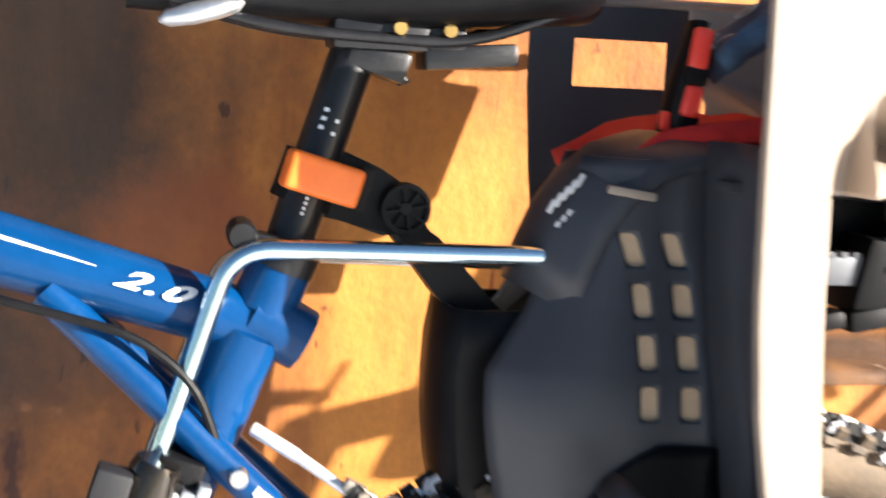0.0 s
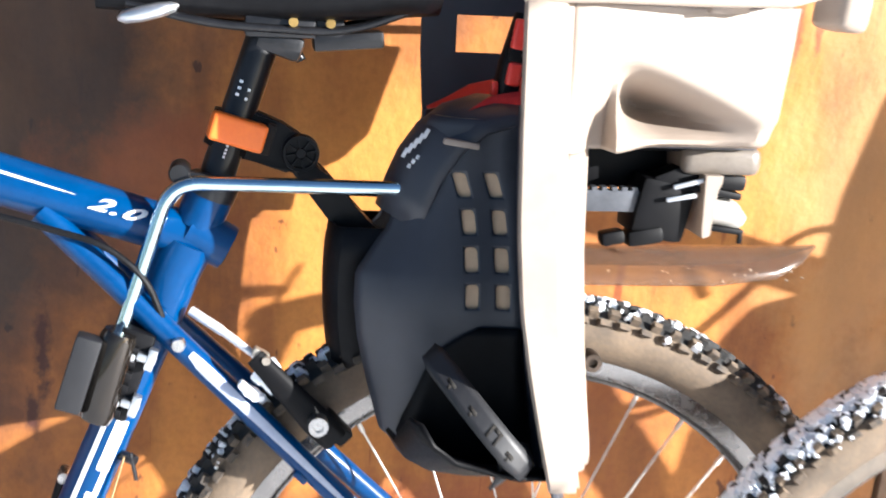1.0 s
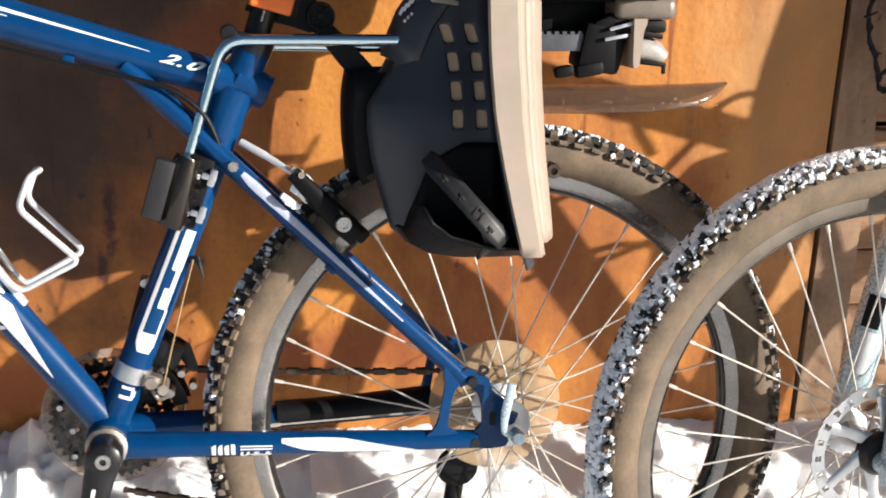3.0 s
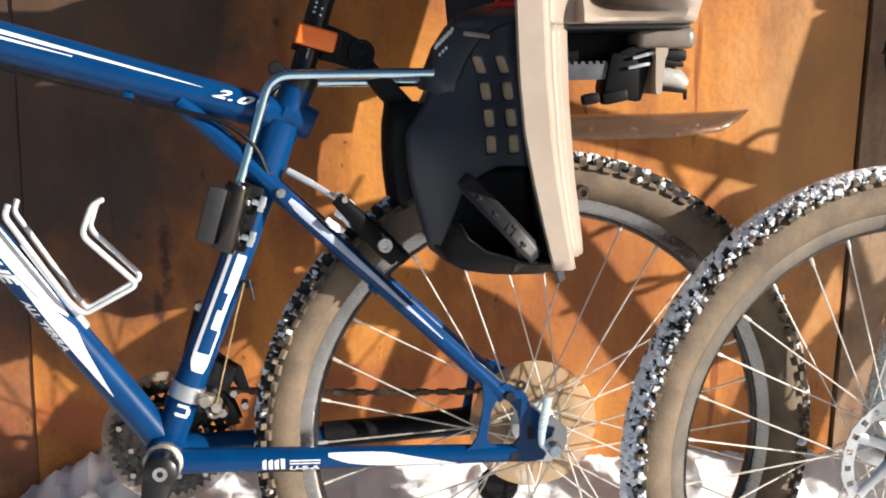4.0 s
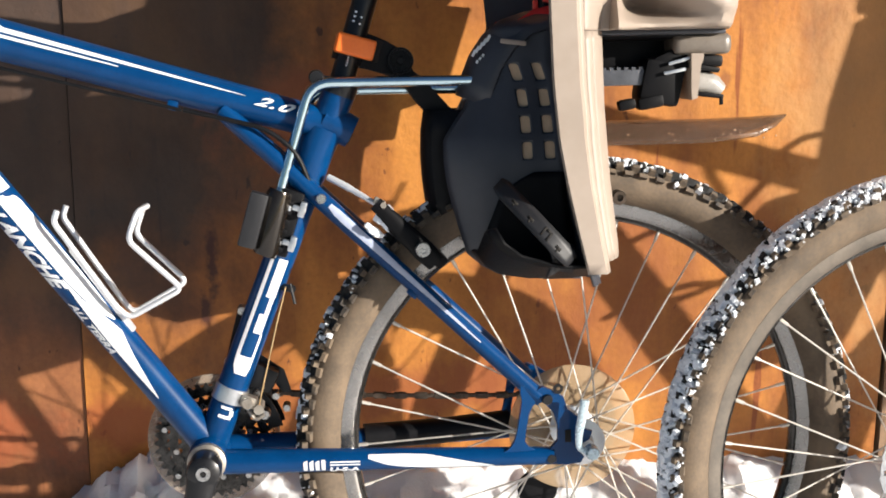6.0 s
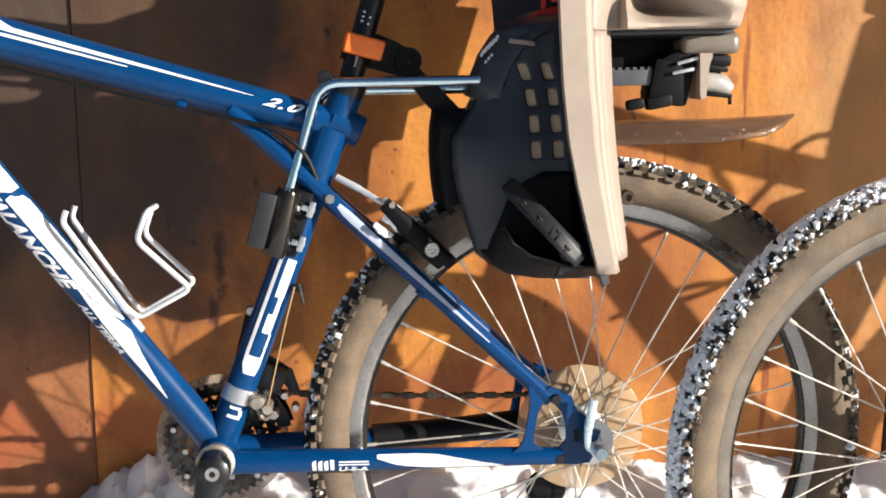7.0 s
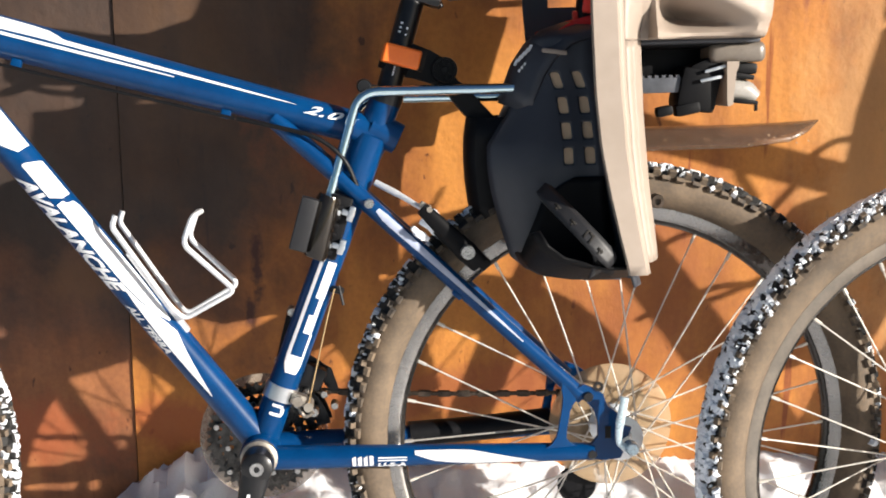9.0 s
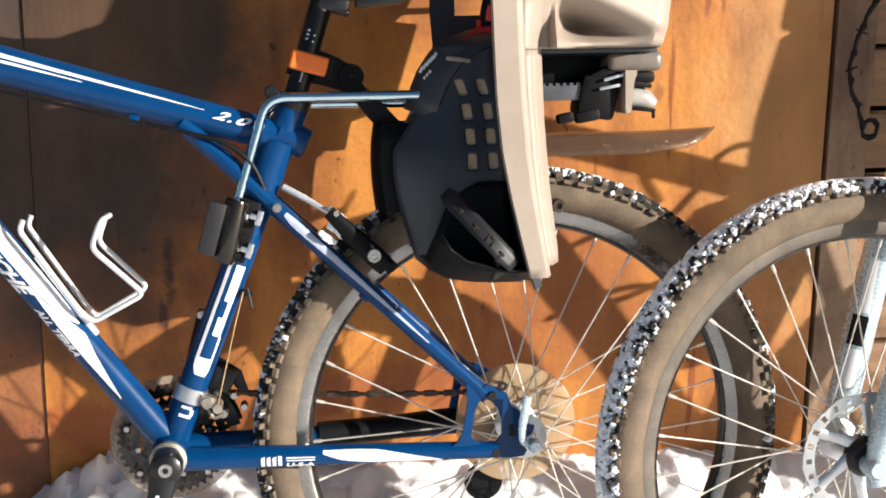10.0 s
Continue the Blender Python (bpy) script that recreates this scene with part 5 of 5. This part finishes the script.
# seat pan, cushion, back rest
bm = bmesh.new()
block(bm, (0.510, 0.0, 0.7730), (0.190, 0.150, 0.007), bevel=0.003)
part("seat_pan", bm, SLATE, seat)


def cushion(name, rows, material, label):
    bm = bmesh.new()
    sheet(bm, rows)
    return thicken(part(name, bm, material, seat, label), 0.014, 0.0)


rows = []
for i in range(13):
    t = i / 12
    u = 0.358 + 0.225 * t
    row = []
    for j in range(15):
        s = -1 + 2 * j / 14
        w = 0.796 + 0.004 * abs(s) ** 2 + 0.008 * t - 0.026 * max(0, 1 - t / 0.30) ** 1.6 * (0.5 + 0.5 * abs(s)) + 0.0018 * math.sin(u * 130) * math.cos(s * 7)
        row.append((u, 0.026 + s * 0.056, w))
    rows.append(row)
cushion("cushion", rows, RED, "red fabric seat cushion")
rows = []
for i in range(13):
    t = i / 12
    row = []
    for j in range(15):
        s = -1 + 2 * j / 14
        row.append((0.585 + 0.095 * t - 0.040 * abs(s) ** 2.5 + 0.003 * math.sin(t * 17) * math.cos(s * 5), s * (0.068 + 0.060 * min(1.0, t * 4)), 0.815 + 0.34 * t))
    rows.append(row)
cushion("back_cushion", rows, NAVY, "blue patterned back cushion")
rows = []
for i in range(17):
    t = i / 16
    row = []
    for j in range(21):
        s = -1 + 2 * j / 20
        half = 0.150 - 0.030 * max(0, t - 0.6) / 0.4
        row.append((0.617 + 0.105 * t - 0.090 * abs(s) ** 3, s * half, 0.880 + 0.40 * t - 0.04 * abs(s) ** 4 * t))
    rows.append(row)
bm = bmesh.new()
sheet(bm, rows)
thicken(part("back_shell", bm, BEIGE, seat, "light grey moulded back rest"), 0.005, 0.0)
bm = bmesh.new()
block(bm, (0.648, -0.110, 0.886), (0.030, 0.040, 0.034), turn=(0, 10, 18), bevel=0.010, seg=3)
part("strap_lug", bm, BEIGE, seat)

# far side wall with its hand opening, dark inside
bm = bmesh.new()
y0, y1 = 0.158, 0.1625
us, ws = [0.358, 0.392, 0.465, 0.480], [0.700, 0.760, 0.825, 0.860, 0.884]
grid = {}
for i, u in enumerate(us):
    for j, w in enumerate(ws):
        du = 0.012 * max(0, (0.80 - w) / 0.1) if i == 0 else 0
        grid[i, j] = bm.verts.new((u + du, y0, w))
for i in range(3):
    for j in range(4):
        if (i, j) == (1, 2):
            continue
        bm.faces.new((grid[i, j], grid[i + 1, j], grid[i + 1, j + 1], grid[i, j + 1]))
geom = bmesh.ops.extrude_face_region(bm, geom=bm.faces[:])
for v in geom["geom"]:
    if isinstance(v, bmesh.types.BMVert):
        v.co.y = y1
bmesh.ops.bevel(bm, geom=[e for e in bm.edges if e.calc_face_angle(0) > 1.0], offset=0.0012, segments=2, affect='EDGES')
part("side_wall", bm, SLATE, seat, "dark inner side wall with a hand opening")

# crotch strap with its red buckle
bm = bmesh.new()
tube(bm, [(0.404, 0.0, 0.797), (0.409, -0.004, 0.828), (0.420, 0.0, 0.868)], [0.013, 0.014, 0.012], n=12, flat=0.5, up=(1, 0, 0))
part("crotch_strap", bm, BLACK, seat, "black webbing strap")
for u, w, l in ((0.416, 0.852, 0.026), (0.4125, 0.820, 0.020)):
    bm = bmesh.new()
    block(bm, (u, -0.016, w), (0.012, 0.008, l), turn=(0, 8, 0), bevel=0.0035, seg=3)
    part("buckle", bm, RED_PLASTIC, seat, "bright red buckle piece")
bm = bmesh.new()
block(bm, (0.4145, -0.015, 0.8355), (0.014, 0.009, 0.011), turn=(0, 8, 0), bevel=0.002)
block(bm, (0.4115, -0.013, 0.8030), (0.012, 0.009, 0.018), turn=(0, 8, 0), bevel=0.002)
part("buckle_body", bm, BLACK, seat)
bm = bmesh.new()
block(bm, (0.398, -0.010, 0.8075), (0.006, 0.008, 0.012), bevel=0.002)
part("buckle", bm, RED_PLASTIC, seat, "bright red buckle piece")
# folded patterned cover beside the buckle
rows = []
for i in range(9):
    t = i / 8
    rows.append([(0.430 + 0.060 * t + 0.010 * s, -0.02 + 0.068 * s, 0.842 + 0.050 * t + 0.006 * math.sin(9 * s + 5 * t)) for s in [j / 8 for j in range(9)]])
cushion("folded_cover", rows, NAVY, "blue fabric cover with pale ring print")
for i, (t, s) in enumerate([(0.15, 0.25), (0.15, 0.65), (0.5, 0.15), (0.5, 0.5), (0.5, 0.85), (0.85, 0.3), (0.85, 0.7)]):
    bm = bmesh.new()
    bmesh.ops.create_circle(bm, cap_ends=False, segments=18, radius=0.0085)
    bmesh.ops.create_circle(bm, cap_ends=False, segments=18, radius=0.0058)
    bmesh.ops.bridge_loops(bm, edges=bm.edges[:])
    nrm = Vector((-0.62, 0.0, 0.78))
    m = Matrix.Translation((0.430 + 0.060 * t + 0.010 * s - 0.0055, -0.02 + 0.075 * s, 0.842 + 0.050 * t + 0.006 * math.sin(9 * s + 5 * t) + 0.0075)) @ nrm.to_track_quat('Z', 'Y').to_matrix().to_4x4()
    bmesh.ops.transform(bm, matrix=m, verts=bm.verts)
    part("ring_print", bm, PALE_BLUE, seat)

# the chromed carrier bow and the clamp block on the seat tube
for sgn, drop in ((-1, 0.0), (1, 0.010)):
    bm = bmesh.new()
    tube(bm, bend([(0.084, (sgn * 0.030 + 0.004), 0.560 - drop), (0.0985, (sgn * 0.030 + 0.004), 0.606 - drop), (0.1370, (sgn * 0.030 + 0.004), 0.7255 - drop), (0.345, sgn * 0.024, 0.7235 - drop)], 0.024, 8), 0.0062, n=16)
    part("carrier_rod", bm, CHROME, seat, "chromed steel carrier rod")
bm = bmesh.new()
tube(bm, [(0.0985, -0.040, 0.6055), (0.0965, -0.040, 0.6005), (0.079, -0.040, 0.538), (0.0765, -0.040, 0.532)], [0.0130, 0.0148, 0.0148, 0.0130], n=22)
part("clamp_barrel", bm, mat("glossy_black_barrel", (0.03, 0.024, 0.018), (0.015, 0.012, 0.010), rough=0.18, metal=0.6, coat=0.6), seat, "black glossy clamp barrel")
bm = bmesh.new()
block(bm, (0.0665, -0.048, 0.5735), (0.021, 0.020, 0.064), turn=(0, 17, 0), bevel=0.003)
part("release_plate", bm, STRAP, seat, "dull grey-black release plate")
bm = bmesh.new()
block(bm, (0.1005, -0.006, 0.567), (0.028, 0.060, 0.078), turn=(0, 19, 0), bevel=0.004)
for k in range(6):
    block(bm, (0.1030 - 0.0030 * k + 0.004, -0.038, 0.591 - 0.0105 * k), (0.012, 0.010, 0.0050), turn=(0, 19, 0), bevel=0.001)
part("clamp_block", bm, BLACK, seat)
for u, w in ((0.1185, 0.5835), (0.1055, 0.5445)):
    bm = bmesh.new()
    block(bm, (u, -0.040, w), (0.016, 0.010, 0.0065), turn=(0, 19, 0), bevel=0.0015)
    block(bm, (u + 0.0035, -0.041, w - 0.001), (0.0075, 0.010, 0.018), turn=(0, 19, 0), bevel=0.0015)
    block(bm, (u - 0.014, -0.040, w + 0.002), (0.011, 0.008, 0.0060), turn=(0, 19, 0), bevel=0.0015)
    part("clamp_nut", bm, ALLOY, seat, "bare metal clamp nut")

# ---- clip-on rear mudguard ----
guard = thing("rear_mudguard", "clip-on rear mudguard with orange clamp on the black seat post", "mudguard", m=LEAN @ pose(0, 0.016, 0))
bm = bmesh.new()
tube(bm, [(0.1795, 0, 0.7475), (0.1890, 0, 0.7760)], 0.0200, n=22)
part("clamp_collar", bm, BLACK, guard)
bm = bmesh.new()
block(bm, (0.1885, -0.027, 0.7655), (0.046, 0.020, 0.0235), turn=(0, 16, 6), bevel=0.004, seg=3)
part("clamp_lever", bm, ORANGE, guard, "orange plastic clamp lever")
# near-black block drawn for the dark notch beside the lever
bm = bmesh.new()
block(bm, (0.2135, -0.018, 0.759), (0.008, 0.014, 0.026), turn=(0, 16, 0), bevel=0.002)
part("lever_notch", bm, DARK, guard)
bm = bmesh.new()
prism(bm, [(0.168, 0.752), (0.178, 0.785), (0.200, 0.782), (0.226, 0.771), (0.248, 0.757), (0.254, 0.745), (0.247, 0.733), (0.232, 0.729), (0.205, 0.738), (0.186, 0.742)], -0.012, 0.012)
bmesh.ops.bevel(bm, geom=bm.edges[:], offset=0.003, segments=2, affect='EDGES')
part("clamp_arm", bm, BLACK, guard)
bm = bmesh.new()
lathe(bm, [(0.0, -0.0215), (0.004, -0.0215), (0.0045, -0.018), (0.0120, -0.018), (0.0125, -0.0225), (0.0150, -0.0225), (0.0155, -0.020), (0.0155, -0.012), (0.0, -0.012)], n=28, centre=(0.2405, 0, 0.748), closed=False)
knob = part("knob", bm, BLACK, guard, "black ribbed tightening knob")
for k in range(8):
    a = radians(45 * k + 10)
    bm = bmesh.new()
    block(bm, (0.2405 + 0.0085 * math.cos(a), -0.0200, 0.748 + 0.0085 * math.sin(a)), (0.0080, 0.005, 0.0016), turn=(0, -math.degrees(a), 0))
    part("rib", bm, BLACK, knob)
bm = bmesh.new()
prism(bm, [(0.232, 0.733), (0.252, 0.742), (0.262, 0.727), (0.300, 0.690), (0.330, 0.665), (0.335, 0.640), (0.318, 0.640), (0.292, 0.664), (0.262, 0.695)], -0.014, 0.014)
bmesh.ops.bevel(bm, geom=bm.edges[:], offset=0.003, segments=2, affect='EDGES')
part("arm", bm, BLACK, guard)
for nm, pts, material, lab in (        ("blade", [(0.290, 0.672), (0.350, 0.672), (0.430, 0.671), (0.520, 0.670), (0.600, 0.669), (0.660, 0.670), (0.688, 0.671), (0.706, 0.672)], TINT, "smoky brown plastic mudguard blade"),):
    bm = bmesh.new()
    rows = []
    for i, (u, w) in enumerate(pts):
        narrow = (1.0, 1.0, 1.0, 1.0, 0.97, 0.80, 0.45, 0.05)[i]
        row = []
        for j in range(11):
            s = -1 + 2 * j / 10
            d = -0.026 * abs(s) ** 2.2 * narrow
            row.append((u, s * 0.040 * narrow, w + d))
        rows.append(row)
    sheet(bm, rows)
    thicken(part(nm, bm, material, guard, lab), 0.0025, 0.0)

rnd = random.Random(4)
bm = bmesh.new()
for k in range(20):
    u = 0.470 + 0.215 * rnd.random() ** 0.6
    c, r = Vector((u, -0.0375 + 0.010 * max(0.0, (u - 0.62) / 0.07), 0.652 + rnd.uniform(-0.006, 0.010))), rnd.uniform(0.0007, 0.0016)
    bmesh.ops.create_icosphere(bm, subdivisions=1, radius=r, matrix=Matrix.Translation(c))
tagged(part("water_drop", bm, mat("frozen_drops", (0.45, 0.36, 0.26), (0.30, 0.22, 0.15), rough=0.12, coat=0.5), guard, "frozen drops on the blade"), kind="stuff")
bm = bmesh.new()
sheet(bm, [[(0.345, -0.037, w), (0.300, -0.039, w), (u + 0.010, -0.039, w), (u + 0.002, -0.030, w), (u, 0.0, w), (u + 0.002, 0.030, w), (u + 0.010, 0.039, w), (0.345, 0.037, w)]
           for u, w in ((0.268, 0.690), (0.264, 0.665), (0.263, 0.640), (0.264, 0.612), (0.267, 0.585), (0.272, 0.560))])
thicken(part("front_flap", bm, BLACK, guard, "black mudguard front flap"), 0.0025, 0.0)

# ---- the second bicycle, parked in front ----
LEAN2 = LEAN
bike2 = thing("silver_bike", "silver-blue mountain bike with disc brake and snowy front tyre", "bicycle", m=LEAN2)
HUB2 = Vector((0.852, -0.088, 0.269))
make_wheel("front_wheel", bike2, HUB2, 21, 2.3, "spoked disc-brake wheel with a snow-packed knobbly tyre", steer=radians(7), phase=0.05, rim=RIM_DUSTY)
for sgn in (-1, 1):
    v = HUB2.y + sgn * 0.064
    leg = Bar((0.871, v, 0.318), (0.924, v, 0.545), 0.0205, 0.0205)
    bm = bmesh.new()
    tube(bm, [(0.853, v, 0.262), (0.863, v, 0.300), leg.p0, leg.p0.lerp(leg.p1, 0.5), leg.p1], [0.011, 0.0165, 0.0205, 0.0205, 0.0205], n=20)
    part("fork_leg", bm, FORK, bike2, "silver-blue suspension fork leg")
    bm = bmesh.new()
    tube(bm, [(0.923, v, 0.540), (0.9585, v, 0.700)], 0.0155, n=18)
    part("stanchion", bm, CHROME, bike2)
    bm = bmesh.new()
    decal(bm, leg, [(0.30, 0.10, 0.90), (0.47, 0.10, 0.90)], n=4)
    part("leg_mark", bm, BLACK, bike2)
    decal_parts("leg_patch", leg, [[(0.06, 0.0, 0.75), (0.28, 0.0, 0.75)], [(0.49, 0.15, 0.75), (0.80, 0.30, 0.75)]], WHITE, bike2, n=4)
bm = bmesh.new()
block(bm, (0.9600, HUB2.y, 0.700), (0.040, 0.160, 0.030), turn=(0, 13, 0), bevel=0.010, seg=3)
tube(bm, [(0.958, HUB2.y, 0.640), (1.000, HUB2.y, 0.830)], 0.022, n=18)
part("fork_crown", bm, BLACK_METAL, bike2)
# the rest of the bicycle, which throws its shade on the wall
FRAME2_Y = -0.070
REAR2 = Vector((1.905, FRAME2_Y, 0.300))
make_wheel("rear_wheel", bike2, REAR2, 33, 0.3, "spoked wheel with a knobbly snow-flecked tyre")
for nm, p, q, r in (("top_tube", (1.010, 0.828), (1.585, 0.686), 0.019), ("down_tube", (1.004, 0.770), (1.505, 0.285), 0.024), ("seat_tube", (1.500, 0.285), (1.600, 0.775), 0.017),
                    ("seat_stay", (1.575, 0.72), (1.905, 0.300), 0.010), ("chain_stay", (1.500, 0.285), (1.905, 0.300), 0.012), ("seat_post", (1.600, 0.775), (1.625, 0.915), 0.014)):
    bm = bmesh.new()
    tube(bm, [(p[0], FRAME2_Y, p[1]), (q[0], FRAME2_Y, q[1])] if "stay" not in nm else [(p[0], FRAME2_Y - 0.03, p[1]), (q[0], FRAME2_Y - 0.06, q[1])], r, n=14)
    part(nm, bm, FORK, bike2)
bm = bmesh.new()
sheet(bm, [[(r[0] + 1.378, FRAME2_Y + r[1], r[2] + 0.082) for r in ring] for ring in saddle_rows])
bmesh.ops.remove_doubles(bm, verts=bm.verts, dist=1e-5)
bmesh.ops.holes_fill(bm, edges=[e for e in bm.edges if e.is_boundary], sides=0)
part("saddle", bm, BLACK, bike2, "black padded saddle")
# unseen block added under the saddle to cast the wide shadow
bm = bmesh.new()
sheet(bm, [[(1.488 + 0.016 * abs(q - 0.45) + (0.190 - 0.06 * q) * t, FRAME2_Y + side * 0.055 * (1 - (2 * t - 1) ** 4 * 0.5), 0.720 + 0.225 * q - 0.012 * t) for t in [i / 10 for i in range(11)]] + [] for side, q in
           [(-1, 0.0), (-1, 0.25), (-1, 0.5), (-1, 0.75), (-1, 1.0), (1, 1.0), (1, 0.75), (1, 0.5), (1, 0.25), (1, 0.0), (-1, 0.0)]])
bmesh.ops.remove_doubles(bm, verts=bm.verts, dist=1e-5)
bmesh.ops.holes_fill(bm, edges=[e for e in bm.edges if e.is_boundary], sides=0)
part("saddle_shade_block", bm, BLACK, bike2, "added black block under the saddle that shades the wall")
# unseen block added in the frame triangle to darken the wall's lower right
bm = bmesh.new()
prism(bm, [(1.400, 0.470), (1.455, 0.440), (1.535, 0.470), (1.575, 0.640), (1.560, 0.672), (1.420, 0.700), (1.395, 0.660)], FRAME2_Y - 0.030, FRAME2_Y + 0.030)
bmesh.ops.bevel(bm, geom=bm.edges[:], offset=0.008, segments=3, affect='EDGES')
part("frame_shade_block", bm, BLACK, bike2, "added black block in the frame that shades the wall")
# gear and brake cables looping along the frame
for pts in (((1.475, 0.757), (1.435, 0.757), (1.405, 0.735), (1.396, 0.700), (1.362, 0.655), (1.330, 0.620)), ((1.292, 0.765), (1.294, 0.735), (1.302, 0.712), (1.335, 0.676)),
            ((1.150, 0.580), (1.186, 0.599), (1.231, 0.627), (1.290, 0.640)), ((1.180, 0.570), (1.214, 0.546), (1.262, 0.520), (1.325, 0.534), (1.380, 0.560)), ((1.200, 0.505), (1.250, 0.530), (1.320, 0.552), (1.380, 0.548))):
    bm = bmesh.new()
    tube(bm, bend([(u + 0.022, FRAME2_Y - 0.025, w + 0.030) for u, w in pts], 0.04), 0.0050, n=8)
    part("gear_cable", bm, BLACK, bike2)
# disc rotor
bm = bmesh.new()
N = 72
yR = HUB2.y - 0.040
for k in range(N):
    a0, a1 = k * math.tau / N, (k + 1) * math.tau / N
    slot = k % 3 == 0
    bands = [(0.0800, 0.0765), (0.0690, 0.0655)] if slot else [(0.0800 + 0.0012 * math.sin(k * 0.9), 0.0655)]
    for r1, r0 in bands:
        q = []
        for y in (yR, yR - 0.002):
            for r, a in ((r0, a0), (r1, a0), (r1, a1), (r0, a1)):
                q.append(bm.verts.new((HUB2.x + r * math.cos(a), y, HUB2.z + r * math.sin(a))))
        for f in ((0, 1, 2, 3), (7, 6, 5, 4), (0, 4, 5, 1), (1, 5, 6, 2), (2, 6, 7, 3), (3, 7, 4, 0)):
            bm.faces.new([q[i] for i in f])
rotor = part("brake_rotor", bm, ALLOY, bike2, "slotted steel brake disc", smooth=False)
for k in range(6):
    a = k * math.tau / 6
    bm = bmesh.new()
    tube(bm, [(HUB2.x + 0.018 * math.cos(a), yR - 0.002, HUB2.z + 0.018 * math.sin(a)), (HUB2.x + 0.045 * math.cos(a + 0.45), yR - 0.002, HUB2.z + 0.045 * math.sin(a + 0.45)),
              (HUB2.x + 0.068 * math.cos(a + 0.55), yR - 0.001, HUB2.z + 0.068 * math.sin(a + 0.55))], [0.009, 0.006, 0.007], n=8, flat=0.25)
    part("rotor_arm", bm, ALLOY, rotor)
bm = bmesh.new()
lathe(bm, [(0.0, -0.012), (0.020, -0.012), (0.026, -0.004), (0.026, 0.004), (0.0, 0.004)], n=24, centre=(HUB2.x, yR, HUB2.z), closed=False)
part("rotor_carrier", bm, BLACK_METAL, bike2)
bm = bmesh.new()
tube(bm, bend([(0.858, yR - 0.022, 0.240), (0.854, yR - 0.024, 0.262), (0.864, yR - 0.024, 0.330), (0.872, yR - 0.022, 0.360)], 0.02), 0.012, n=14)
lathe(bm, [(0.0, -0.042), (0.010, -0.042), (0.013, -0.038), (0.013, -0.010), (0.0, -0.010)], n=20, centre=(0.852, yR, 0.262), closed=False)
part("hub_end", bm, FORK, bike2, "pale blue hub end and fork foot")
bm = bmesh.new()
block(bm, (0.920, yR - 0.006, 0.318), (0.040, 0.034, 0.060), turn=(0, -25, 0), bevel=0.008, seg=3)
part("brake_caliper", bm, BLACK_METAL, bike2)
bm = bmesh.new()
tube(bm, bend([(0.920, yR - 0.015, 0.350), (0.905, yR - 0.040, 0.450), (0.915, yR - 0.038, 0.540), (0.93, yR - 0.03, 0.64), (0.96, yR - 0.02, 0.76)], 0.04), 0.0024, n=8)
part("brake_hose", bm, BLACK, bike2)

# ---- black wire dangling by the post ----
wire = thing("hanging_wire", "black twisted wire dangling from a nail on the post", "wire")
bm = bmesh.new()
pts = []
for i in range(60):
    t = i / 59
    if t < 0.75:
        q = t / 0.75
        u, w = lerp_table([(0, 1.034, 1.02), (0.45, 1.030, 0.797), (0.55, 1.012, 0.765), (0.72, 0.996, 0.707), (0.82, 0.999, 0.673), (1.0, 1.024, 0.618)], q)
    else:
        q = (t - 0.75) / 0.25
        u, w = 1.036 + 0.014 * math.cos(2.4 + q * 6.5), 0.606 + 0.014 * math.sin(2.4 + q * 6.5)
    pts.append((u + 0.0018 * math.sin(i * 1.9), 0.352 + 0.002 * math.cos(i * 1.9), w))
for rep in range(3):
    pts = [pts[0]] + [tuple((a + 2 * b + c) / 4 for a, b, c in zip(*pts[i - 1:i + 2])) for i in range(1, 59)] + [pts[-1]]
tube(bm, pts, [0.0031 + 0.0011 * math.sin(i * 1.3) for i in range(60)], n=7)
part("strand", bm, BLACK, wire)
bm = bmesh.new()
tube(bm, [(x + 0.0042 * math.cos(i * 1.25), y - 0.002, z + 0.0042 * math.sin(i * 1.25)) for i, (x, y, z) in enumerate(pts)], 0.0024, n=7)
part("strand", bm, BLACK, wire)
for i in (5, 12, 19, 26, 33, 40):
    bm = bmesh.new()
    x, y, z = pts[i]
    tube(bm, [(x - 0.009, y - 0.003, z + 0.004 * (-1) ** i), (x, y - 0.006, z), (x + 0.010, y - 0.002, z - 0.003 * (-1) ** i)], 0.0016, n=6)
    part("barb", bm, BLACK, wire)
bm = bmesh.new()
tube(bm, [(1.030, 0.340, 1.022), (1.032, 0.386, 1.016)], 0.002, n=8)
part("nail", bm, DULL_ALLOY, wire)
